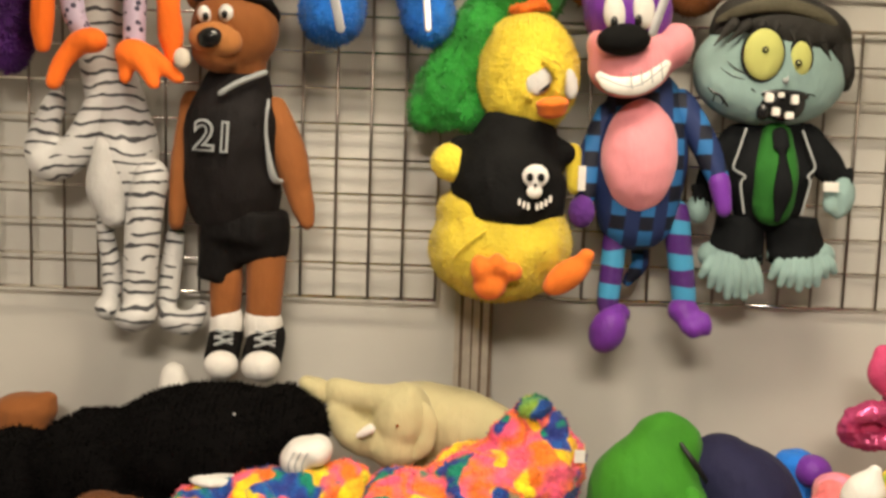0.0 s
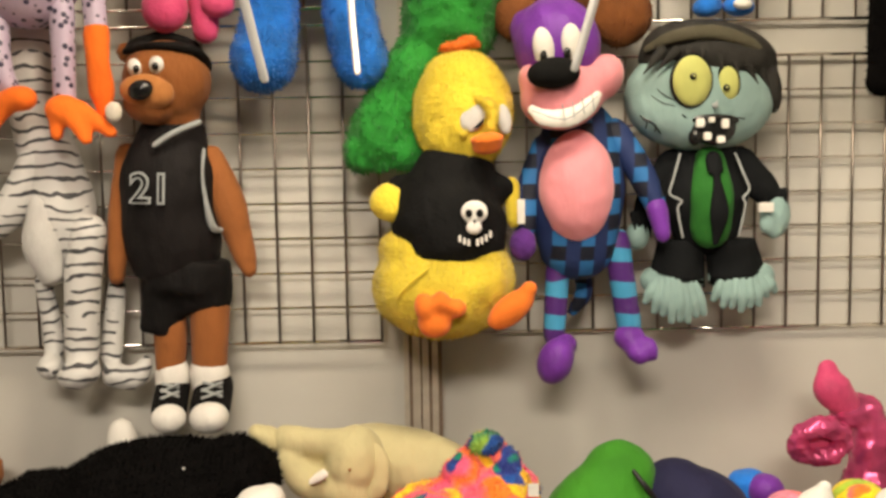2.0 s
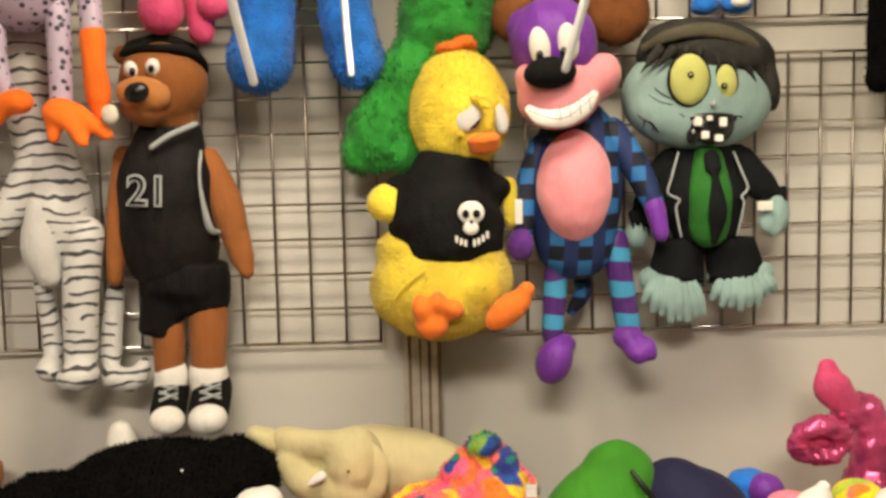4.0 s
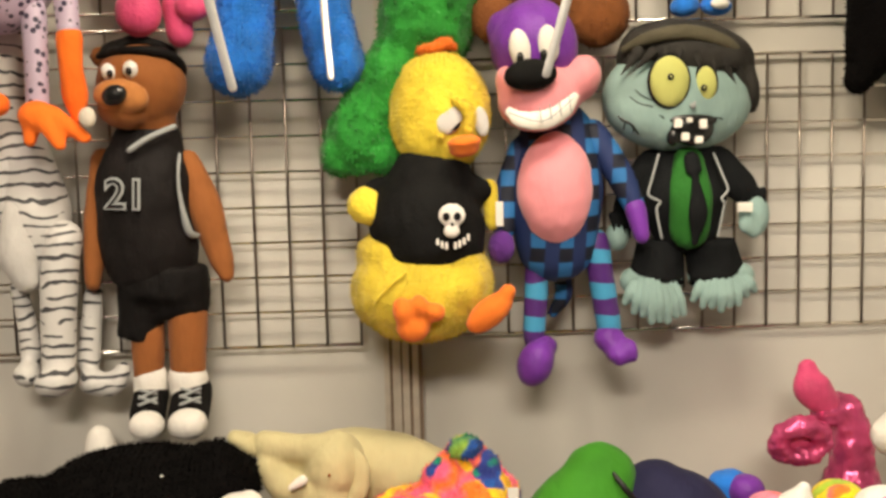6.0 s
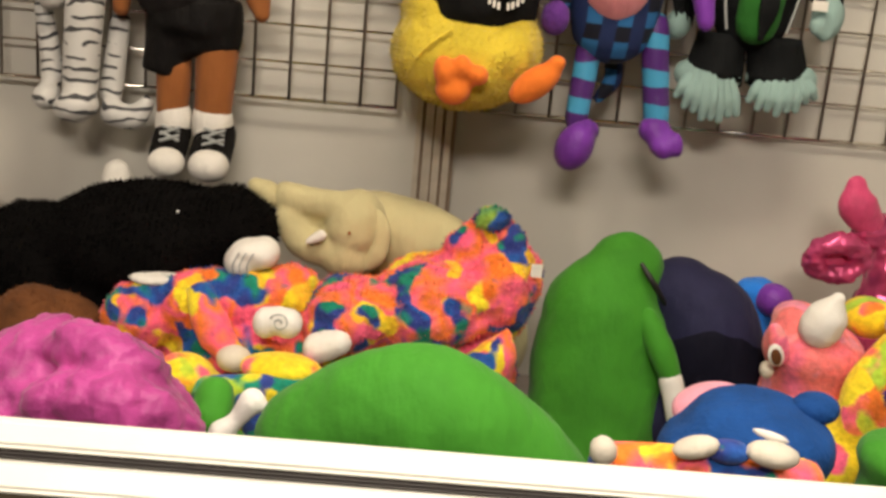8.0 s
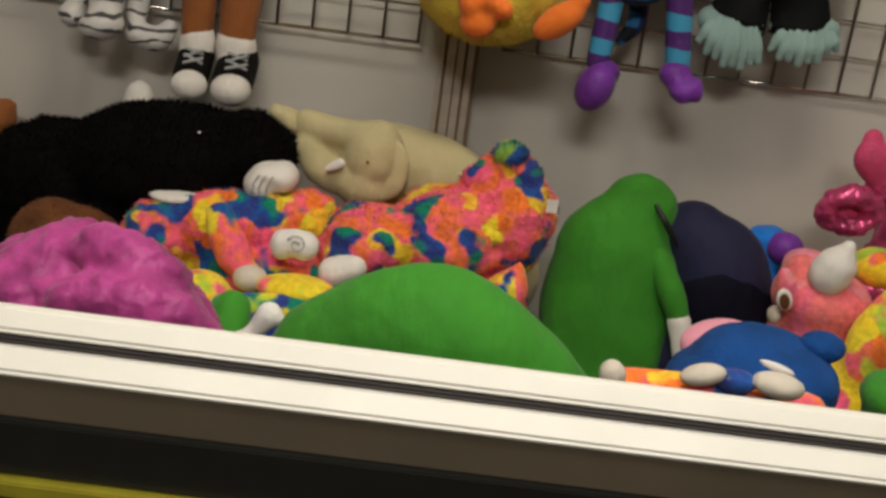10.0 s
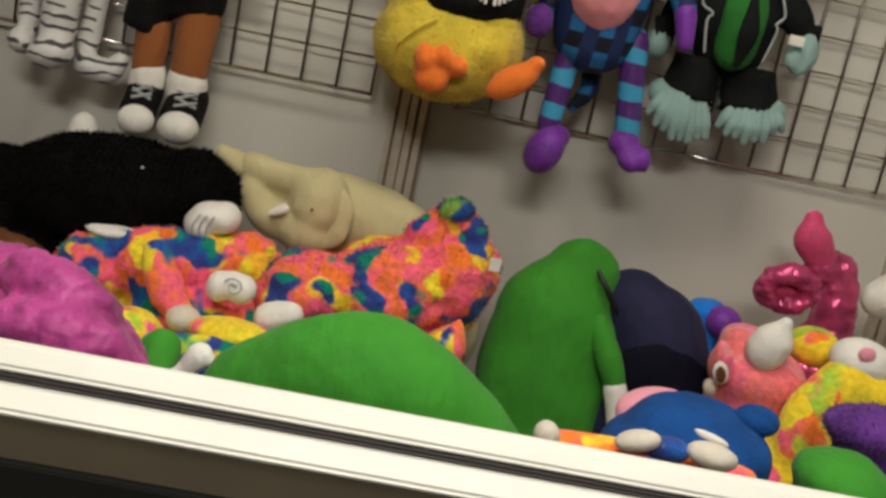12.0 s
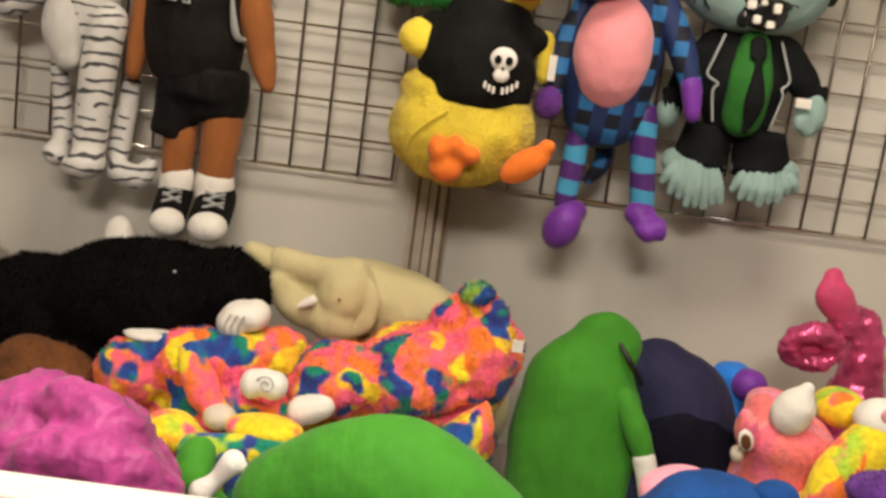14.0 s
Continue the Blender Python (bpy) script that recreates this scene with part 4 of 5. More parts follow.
def spotted_creature():
    t = thing("plush_creature", (-0.679, -0.200, 1.866), "spotted lilac plush creature with neon orange paws", "plush toy", "toys hung on the grid")
    soft("body", [("e", (-0.679, -0.160, 2.177), (0.1118, 0.09, 0.1230))], SPOTS, t)
    soft("leg", [("t", [(-0.735, -0.180, 2.096), (-0.723, -0.200, 1.974), (-0.701, -0.200, 1.931)], [0.0263, 0.0241, 0.0198])], SPOTS, t)
    soft("leg", [("t", [(-0.606, -0.180, 2.100), (-0.603, -0.200, 1.913)], [0.0263, 0.0241])], SPOTS, t)
    soft("foot", [("e", (-0.683, -0.220, 1.918), (0.0348, 0.03, 0.0261)), ("t", [(-0.705, -0.220, 1.914), (-0.739, -0.220, 1.874), (-0.756, -0.220, 1.835)], [0.0239, 0.0196, 0.0174])], NEON, t, "neon orange paw", 0.006)
    soft("foot", [("e", (-0.600, -0.220, 1.895), (0.0370, 0.03, 0.0304)), ("t", [(-0.611, -0.220, 1.889), (-0.615, -0.220, 1.848)], [0.0196, 0.0141]), ("t", [(-0.586, -0.230, 1.890), (-0.556, -0.230, 1.838)], [0.0196, 0.0141]), ("t", [(-0.570, -0.220, 1.896), (-0.511, -0.220, 1.851)], [0.0196, 0.0141])], NEON, t, "neon orange paw", 0.006)
    soft("arm", [("t", [(-0.785, -0.180, 2.095), (-0.785, -0.200, 1.962), (-0.785, -0.200, 1.907)], [0.0241, 0.0241, 0.0176])], NEON, t, "neon orange arm", 0.006)
    soft("upper_arm", [("t", [(-0.548, -0.175, 2.190), (-0.538, -0.190, 2.045)], [0.0250, 0.0230])], SPOTS, t, "spotted lilac upper arm", 0.006)
    soft("arm", [("t", [(-0.538, -0.190, 2.045), (-0.535, -0.200, 1.985), (-0.530, -0.200, 1.935), (-0.527, -0.200, 1.890)], [0.0270, 0.0235, 0.0265, 0.0150])], NEON, t, "neon orange arm", 0.006)
    soft("button", [("e", (-0.498, -0.240, 1.889), (0.0172, 0.012, 0.0205))], CREAM, t, "white button", 0.004, 2)


spotted_creature()


def simple(name, label, items, mat, at, parts=(), group="toys hung on the grid", cat="plush toy", body="body", **kw):
    """A plush toy of one main body and a few further parts."""
    t = thing(name, at, label, cat, group)
    soft(body, items, mat, t, **kw)
    for pn, pit, pm, pl, pk in parts:
        soft(pn, pit, pm, t, pl, **pk)
    return t


S = dict(voxel=0.006, smooth=4)
simple("plush_monster", "shaggy purple plush toy hung high on the grid", [("e", (-0.893, -0.100, 1.955), (0.0552, 0.05, 0.1034))], PURPLE_DARK, (-0.895, -0.100, 1.886), fur=2500, fur_len=0.02)
simple("plush_bunny", "bright pink plush toy with dangling feet", [("e", (-0.395, -0.100, 2.226), (0.1149, 0.06, 0.1034))], HOTPINK, (-0.406, -0.100, 2.035),
       [("foot", [("e", (-0.414, -0.140, 2.096), (0.0474, 0.04, 0.0497))], HOTPINK, "", S), ("foot", [("t", [(-0.341, -0.120, 2.110), (-0.338, -0.120, 2.053)], [0.0319, 0.0273])], HOTPINK, "", S), ("foot", [("e", (-0.309, -0.140, 2.104), (0.0361, 0.03, 0.0293))], HOTPINK, "", S)])
simple("plush_monkey", "furry blue plush toy with long hanging legs", [("e", (-0.108, -0.100, 2.263), (0.1379, 0.08, 0.1149))], BLUEFUR, (-0.123, -0.100, 1.934),
       [("leg", [("t", [(-0.204, -0.100, 2.221), (-0.211, -0.100, 2.074), (-0.223, -0.120, 1.993)], [0.0598, 0.0598, 0.0690])], BLUEFUR, "", dict(fur=2500, fur_len=0.014)),
        ("leg", [("t", [(-0.053, -0.100, 2.216), (-0.047, -0.100, 2.080), (-0.025, -0.100, 1.988)], [0.0552, 0.0552, 0.0575])], BLUEFUR, "", dict(fur=2000, fur_len=0.014))], fur=1500, fur_len=0.014)
simple("plush_frog", "shaggy bright green plush toy behind the duck", [("t", [(0.190, -0.060, 2.205), (0.156, -0.060, 2.067), (0.118, -0.060, 1.998)], [0.1287, 0.1029, 0.0772])], GREENFUR, (0.032, -0.060, 1.765),
       [("arm", [("t", [(0.118, -0.070, 2.009), (0.062, -0.080, 1.917), (0.007, -0.090, 1.837), (-0.022, -0.090, 1.805)], [0.0699, 0.0719, 0.0670, 0.0485]), ("e", (0.059, -0.100, 1.810), (0.0437, 0.04, 0.0506)), ("e", (0.006, -0.100, 1.805), (0.0414, 0.04, 0.0460))], GREENFUR, "", dict(lump=0.006, size=0.026, fur=1500, fur_len=0.018))], lump=0.006, size=0.030, fur=1500, fur_len=0.018)
simple("plush_bear", "shaggy dark brown plush bear hung behind the cat", [("e", (0.427, -0.030, 2.150), (0.1304, 0.05, 0.0711)), ("e", (0.292, -0.100, 2.085), (0.0480, 0.035, 0.0640)), ("e", (0.520, -0.040, 2.085), (0.0720, 0.045, 0.0720))], BROWN_DEEP, (0.425, -0.030, 2.039), fur=1500, fur_len=0.012)
simple("plush_bird", "blue plush toy with white-soled feet near the top", [("e", (0.743, -0.020, 2.207), (0.0833, 0.06, 0.0952))], BLUEFUR, (0.742, -0.020, 2.089),
       [("foot", [("e", (0.701, -0.060, 2.095), (0.0328, 0.03, 0.0222), -8)], BLUEFUR, "", S), ("foot", [("e", (0.767, -0.060, 2.095), (0.0351, 0.03, 0.0211), 5)], BLUEFUR, "", S), ("sole", [("e", (0.769, -0.085, 2.097), (0.0232, 0.015, 0.0128))], WHITE, "white sole", S)])
simple("plush_gorilla", "black furry plush toy hung high on the grid", [("t", [(1.159, 0.020, 2.214), (1.148, 0.020, 2.045), (1.101, 0.010, 1.937)], [0.0812, 0.0696, 0.0325])], BLACKFUR, (1.073, -0.100, 1.896), fur=2500, fur_len=0.014)

# ---- the pile of toys ----
PILE = "toys in the prize pile"


# The dog's eye part is only a white bead standing for a highlight.
simple("plush_dog", "large black furry plush dog slumped on the pile", [("e", (-0.448, -0.250, 1.131), (0.2037, 0.17, 0.1126), -4), ("e", (-0.655, -0.250, 1.078), (0.1393, 0.15, 0.1050)), ("e", (-0.285, -0.234, 1.167), (0.0886, 0.11, 0.0756), 10), ("e", (-0.560, -0.281, 0.998), (0.1162, 0.13, 0.0950)), ("e", (-0.839, -0.234, 1.026), (0.1404, 0.15, 0.1026)), ("e", (-0.52, -0.234, 0.95), (0.36, 0.16, 0.16))], BLACKFUR, (-0.5, -0.234, 0.80),
       [("eye", [("e", (-0.366, -0.355, 1.216), (0.003, 0.006, 0.003))], WHITE_PLASTIC, "glint on a button eye", dict(voxel=0.002, smooth=1))], PILE, fur=14000, fur_len=0.018, voxel=0.012, lump=0.006, size=0.04)
simple("plush_fox", "brown plush toy half hidden behind the black dog", [("e", (-0.879, -0.078, 1.129), (0.0720, 0.06, 0.0395)), ("e", (-0.833, -0.078, 1.156), (0.0255, 0.03, 0.0162)), ("t", [(-0.879, -0.078, 1.110), (-0.9, -0.078, 0.88)], [0.06, 0.07])], BROWN, (-0.9, -0.078, 0.80), group=PILE)
simple("plush_lamb", "small white plush foot poking up behind the black dog", [("e", (-0.560, -0.062, 1.218), (0.0281, 0.03, 0.0257)), ("t", [(-0.559, -0.062, 1.197), (-0.5, -0.078, 0.87)], [0.035, 0.06])], WHITE, (-0.5, -0.062, 0.80), group=PILE)
simple("plush_puppy", "brown plush toy tucked beneath the black dog", [("e", (-0.609, -0.429, 1.003), (0.0686, 0.10, 0.0735)), ("e", (-0.56, -0.390, 0.93), (0.1, 0.1, 0.13))], BROWNFUR, (-0.56, -0.390, 0.80), group=PILE, fur=2500, fur_len=0.01)
EL = dict(lump=0.003, size=0.06, voxel=0.006, smooth=4)
simple("plush_elephant", "beige plush elephant lying against the wall", [("t", [(-0.030, -0.150, 1.165), (0.070, -0.150, 1.150), (0.180, -0.150, 1.105), (0.27, -0.150, 1.06)], [0.0780, 0.0800, 0.0720, 0.05]), ("e", (0.1, -0.156, 0.95), (0.22, 0.12, 0.15))], BEIGE, (0.05, -0.156, 0.80),
       [("head", [("e", (-0.050, -0.215, 1.182), (0.0600, 0.070, 0.0740), 8), ("e", (-0.062, -0.225, 1.125), (0.0560, 0.06, 0.0480)), ("t", [(-0.080, -0.220, 1.222), (-0.135, -0.210, 1.222), (-0.190, -0.205, 1.228)], [0.0300, 0.0300, 0.0300]), ("t", [(-0.105, -0.230, 1.135), (-0.150, -0.230, 1.145), (-0.185, -0.225, 1.185)], [0.0360, 0.0320, 0.0260]), ("e", (-0.145, -0.190, 1.185), (0.05, 0.03, 0.045))], BEIGE, "", dict(lump=0.003, size=0.06, voxel=0.006, smooth=10)),
        ("ear", [("t", [(-0.030, -0.235, 1.235), (0.000, -0.255, 1.195), (-0.004, -0.262, 1.140), (-0.040, -0.262, 1.105)], [0.010, 0.020, 0.020, 0.008], 14, 0.5)], BEIGE, "folded ear", EL),
        ("foot", [("e", (-0.223, -0.200, 1.228), (0.0340, 0.032, 0.0250), 35), ("e", (-0.248, -0.200, 1.243), (0.0190, 0.025, 0.0160))], BEIGE, "", EL),
        ("tusk", [("t", [(-0.112, -0.272, 1.172), (-0.136, -0.282, 1.160)], [0.0125, 0.0070])], WHITE, "white felt tusk", S),
        ("eye", [("e", (-0.058, -0.286, 1.185), (0.0038, 0.004, 0.0038))], BROWN, "stitched eye", dict(voxel=0.002, smooth=1))], PILE, lump=0.004, size=0.08)
FZ = dict(lump=0.011, size=0.045, fur=6000, fur_len=0.012)
simple("plush_rainbow_dog", "tie-dyed neon plush dog lying on its side", [("e", (-0.416, -0.406, 1.030), (0.0674, 0.08, 0.0694)), ("t", [(-0.416, -0.390, 1.047), (-0.301, -0.406, 1.067), (-0.151, -0.390, 1.085)], [0.0520, 0.0600, 0.0580]), ("e", (-0.2, -0.390, 0.93), (0.18, 0.12, 0.14))], TIEDYE, (-0.2, -0.390, 0.80),
       [("arm", [("t", [(-0.299, -0.452, 1.095), (-0.274, -0.484, 1.050), (-0.237, -0.499, 1.008)], [0.0269, 0.0326, 0.0288])], TIEDYE, "", dict(lump=0.004, size=0.03)), ("paw", [("e", (-0.224, -0.530, 1.010), (0.0315, 0.03, 0.0241))], CREAM, "grey-white paw pad", S), ("paw", [("e", (-0.174, -0.515, 1.075), (0.0243, 0.03, 0.0281), 8), ("e", (-0.137, -0.515, 1.076), (0.0262, 0.03, 0.0271), 8), ("e", (-0.155, -0.515, 1.080), (0.0281, 0.03, 0.0253))], WHITE, "white paw pad with a swirl", S), ("paw", [("e", (-0.239, -0.390, 1.144), (0.0340, 0.045, 0.0320), -5), ("e", (-0.202, -0.390, 1.162), (0.0300, 0.045, 0.0300)), ("e", (-0.226, -0.390, 1.167), (0.0360, 0.045, 0.0200), -5)], WHITE, "white upturned paw", S), ("chest", [("e", (-0.393, -0.400, 1.104), (0.0500, 0.045, 0.0120))], WHITE, "white chest patch", S)], PILE, **FZ)
bm = bmesh.new()
sw = Vector((-0.148, -0.544, 1.085))
tube(bm, [sw + Vector((math.cos(a) * (0.003 + 0.0016 * a), 0.002 * abs(math.cos(a)), math.sin(a) * (0.003 + 0.0016 * a))) for a in [0.5 * k for k in range(19)]], [0.0013] * 19, 6, 1, 0, True, 2)
part("swirl", bm, GREY_LINE, bpy.data.objects["plush_rainbow_dog"], "grey stitched swirl")
for dx in (-0.016, -0.004, 0.009):
    bm = bmesh.new()
    tube(bm, [(-0.222 + dx, -0.440, 1.172), (-0.232 + dx, -0.441, 1.150), (-0.230 + dx, -0.436, 1.130)], [0.0012] * 3, 6)
    part("toe_stitch", bm, GREY_LINE, bpy.data.objects["plush_rainbow_dog"], "grey toe stitch")
simple("plush_rainbow_bear", "tie-dyed neon plush bear lying on the pile", [("e", (-0.034, -0.406, 1.068), (0.0992, 0.10, 0.0674), -8), ("e", (0.108, -0.374, 1.090), (0.1310, 0.12, 0.0907), -14), ("e", (0.225, -0.359, 1.119), (0.0762, 0.10, 0.0965), 8), ("t", [(0.148, -0.359, 1.179), (0.201, -0.359, 1.243), (0.226, -0.359, 1.217), (0.269, -0.359, 1.147)], [0.0345, 0.0284, 0.0386, 0.0427]), ("e", (0.12, -0.351, 0.95), (0.16, 0.10, 0.15))], TIEDYE_B, (0.15, -0.351, 0.80),
       [("paw", [("e", (-0.086, -0.499, 1.030), (0.0264, 0.03, 0.0283)), ("e", (-0.049, -0.499, 1.045), (0.0245, 0.03, 0.0255), 20), ("e", (-0.067, -0.499, 1.037), (0.0264, 0.03, 0.0283))], WHITE, "white paw pad", S), ("foot", [("t", [(0.205, -0.452, 0.985), (0.232, -0.455, 1.030), (0.244, -0.455, 1.070)], [0.050, 0.038, 0.012])], TIEDYE, "", {}), ("ear_tip", [("e", (0.203, -0.368, 1.254), (0.034, 0.034, 0.024), -10)], TIEDYE_G, "green and blue ear tip", dict(fur=900, fur_len=0.012, lump=0.004, size=0.02))], PILE, lump=0.013, size=0.05, fur=8000, fur_len=0.012)
q = (0.286, -0.437, 1.184)
bar("hang_tag", (q[0] - 0.010, q[1], q[2] - 0.012), (q[0] + 0.010, q[1] + 0.002, q[2] + 0.012), PAPER, bpy.data.objects["plush_rainbow_bear"], 0.0005, "white paper tag")
simple("plush_rainbow_cat", "yellow and pink tie-dyed plush limb in the pile", [("e", (-0.297, -0.577, 0.992), (0.0524, 0.06, 0.0361), 10), ("e", (-0.140, -0.562, 1.013), (0.0729, 0.05, 0.0237)), ("t", [(-0.298, -0.562, 0.969), (-0.25, -0.546, 0.9)], [0.05, 0.08])], TIEDYE_Y, (-0.25, -0.546, 0.80), group=PILE)
simple("plush_rainbow_snake", "green, blue and yellow tie-dyed plush limb", [("t", [(-0.270, -0.608, 0.983), (-0.178, -0.608, 0.989), (-0.105, -0.593, 0.994)], [0.0231, 0.0284, 0.0213]), ("t", [(-0.178, -0.601, 0.979), (-0.13, -0.593, 0.87)], [0.03, 0.06])], TIEDYE_G, (-0.13, -0.593, 0.80), group=PILE)
simple("plush_magenta_bear", "crumpled satin magenta plush toy slumped at the window", [("e", (-0.414, -0.950, 1.109), (0.1067, 0.13, 0.0818)), ("e", (-0.310, -0.950, 1.110), (0.0782, 0.12, 0.0676), 25), ("e", (-0.42, -0.95, 0.95), (0.22, 0.15, 0.15)), ("e", (-0.400, -0.960, 1.180), (0.0520, 0.06, 0.0340), -20), ("t", [(-0.340, -1.000, 1.196), (-0.275, -1.025, 1.176), (-0.228, -1.000, 1.105)], [0.0360, 0.0420, 0.0430]), ("t", [(-0.350, -1.060, 1.140), (-0.265, -1.070, 1.150), (-0.206, -1.050, 1.105)], [0.0400, 0.0430, 0.0400])], MAGENTA, (-0.4, -0.95, 0.80), (), PILE, lump=0.007, size=0.024, voxel=0.006, smooth=9)


def pickle(name, label, items, arms, gloves, strap, base):
    t = thing(name, base, label, "plush toy", PILE)
    soft("body", items, GREEN, t, lump=0.003, size=0.07)
    for a in arms:
        soft("arm", [a], GREEN, t, voxel=0.006)
    for g in gloves:
        soft("glove", g, WHITE, t, "white mitten", voxel=0.005, smooth=3)
    if strap:
        bm = bmesh.new()
        tube(bm, *strap, 10, 0.6)
        part("strap", bm, RUBBER, t, "black strap")
    return t


pickle("plush_pickle", "bright green velour plush figure standing upright in the pile",
       [("t", [(0.467, -0.304, 1.159), (0.441, -0.317, 1.080), (0.438, -0.328, 0.924), (0.470, -0.328, 0.685)], [0.0773, 0.1224, 0.1321, 0.1300], 24, 0.8)],
       [("t", [(0.505, -0.385, 1.095), (0.532, -0.410, 1.045), (0.552, -0.418, 1.003)], [0.0230, 0.0260, 0.0220])],
       [[("t", [(0.554, -0.421, 0.995), (0.567, -0.427, 0.955), (0.578, -0.427, 0.900)], [0.0230, 0.0220, 0.0170])]],
       ([(0.485, -0.365, 1.193), (0.508, -0.378, 1.162), (0.544, -0.353, 1.113)], [0.004, 0.006, 0.004]), (0.458, -0.328, 0.733))
pickle("plush_pickle", "bright green velour plush figure lying behind the window",
       [("t", [(-0.042, -0.920, 1.054), (0.094, -0.940, 1.104), (0.221, -0.940, 1.045), (0.315, -0.920, 0.913)], [0.0872, 0.1074, 0.0917, 0.0799], 24, 0.9), ("e", (0.12, -0.9, 0.95), (0.2, 0.12, 0.15))],
       [("t", [(-0.204, -0.800, 1.056), (-0.206, -0.820, 1.029)], [0.0300, 0.0331]), ("t", [(-0.205, -0.820, 1.012), (-0.12, -0.8, 0.88)], [0.03, 0.06])],
       [[("t", [(-0.182, -0.860, 1.026), (-0.162, -0.862, 1.048), (-0.140, -0.862, 1.080)], [0.0200, 0.0135, 0.0190]), ("e", (-0.128, -0.862, 1.074), (0.012, 0.012, 0.010))], [("e", (-0.146, -0.950, 1.046), (0.0199, 0.02, 0.0142))]], None, (0.1, -0.9, 0.80))
simple("plush_seal", "dark navy velour plush toy beside the green one", [("t", [(0.582, -0.296, 1.119), (0.634, -0.312, 1.062), (0.679, -0.312, 0.904)], [0.0786, 0.1040, 0.1092]), ("t", [(0.663, -0.312, 0.949), (0.58, -0.312, 0.9)], [0.1, 0.1])], NAVY, (0.58, -0.312, 0.80), [("belly", [("t", [(0.606, -0.309, 1.072), (0.636, -0.318, 1.018), (0.679, -0.318, 0.900)], [0.1010, 0.1110, 0.1140], 24, 1.0, 0, False)], INK, "blacker belly panel", {})], PILE)
simple("plush_bear_blue", "royal blue velour plush toy face down at the window", [("e", (0.578, -0.850, 1.081), (0.1106, 0.12, 0.0648)), ("e", (0.523, -0.860, 1.055), (0.0833, 0.1, 0.0530)), ("e", (0.52, -0.85, 0.93), (0.15, 0.12, 0.13))], BLUE, (0.52, -0.85, 0.80),
       [("ear", [("e", (0.655, -0.850, 1.133), (0.0351, 0.035, 0.0229), -5)], BLUE, "", S), ("bow", [("e", (0.529, -0.780, 1.094), (0.0623, 0.06, 0.0335), -15)], PINK_SOFT, "soft pink trim", {})], PILE, lump=0.004, size=0.06)
simple("plush_rainbow_pup", "tie-dyed plush toy with white paws at the window", [("t", [(0.344, -1.000, 1.094), (0.464, -1.020, 1.098), (0.595, -1.000, 1.091)], [0.0308, 0.0377, 0.0308]), ("t", [(0.471, -1.000, 1.081), (0.5, -1.0, 0.87)], [0.05, 0.06])], TIEDYE_B, (0.5, -1.0, 0.80),
       [("paw", [("e", (0.325, -1.040, 1.129), (0.0186, 0.02, 0.0199), -20)], CREAM, "white paw", S), ("paw", [("e", (0.437, -1.050, 1.148), (0.0317, 0.02, 0.0145), -15)], CREAM, "white paw", S), ("paw", [("e", (0.533, -1.050, 1.146), (0.0363, 0.025, 0.0165), 5)], CREAM, "white paw", S), ("fin", [("e", (0.534, -1.030, 1.162), (0.0268, 0.006, 0.0060), 15)], WHITE, "white felt point", dict(voxel=0.003, smooth=2)), ("patch", [("e", (0.481, -1.040, 1.141), (0.0299, 0.02, 0.0166))], TIEDYE_G, "green patch", S)], PILE)
simple("plush_fish", "small blue and purple plush toy by the wall", [("e", (0.737, -0.234, 1.124), (0.0367, 0.04, 0.0281)), ("t", [(0.751, -0.234, 1.114), (0.74, -0.234, 0.88)], [0.04, 0.07])], BLUEFUR, (0.74, -0.234, 0.80), [("head", [("e", (0.770, -0.265, 1.117), (0.0383, 0.04, 0.0341))], PURPLE, "purple head", S)], PILE)
simple("plush_unicorn", "coral pink tie-dyed plush toy with a white horn", [("e", (0.801, -0.429, 1.074), (0.0931, 0.09, 0.0637), 5), ("e", (0.776, -0.406, 1.123), (0.0496, 0.07, 0.0347)), ("t", [(0.807, -0.429, 1.047), (0.8, -0.390, 0.9)], [0.08, 0.1])], CORAL, (0.8, -0.390, 0.80),
       [("horn", [("t", [(0.784, -0.484, 1.138), (0.791, -0.491, 1.162), (0.800, -0.499, 1.197)], [0.0381, 0.0360, 0.0132])], WHITE, "white soft horn", S), ("mane", [("e", (0.900, -0.406, 1.141), (0.0516, 0.06, 0.0377))], TIEDYE_Y, "orange mane", {}), ("ear", [("e", (0.714, -0.491, 1.104), (0.0190, 0.015, 0.0436), -22)], CORAL, "", S), ("muzzle", [("e", (0.709, -0.468, 1.047), (0.0134, 0.02, 0.0173))], CREAM, "", S), ("eye", [("e", (0.706, -0.511, 1.090), (0.0150, 0.006, 0.0225), -20)], WHITE, "white felt eye ring", dict(voxel=0.003, smooth=2)), ("pupil", [("e", (0.705, -0.518, 1.089), (0.0095, 0.004, 0.0160), -20)], BROWNFUR, "dark pupil", dict(voxel=0.002, smooth=2))], PILE)


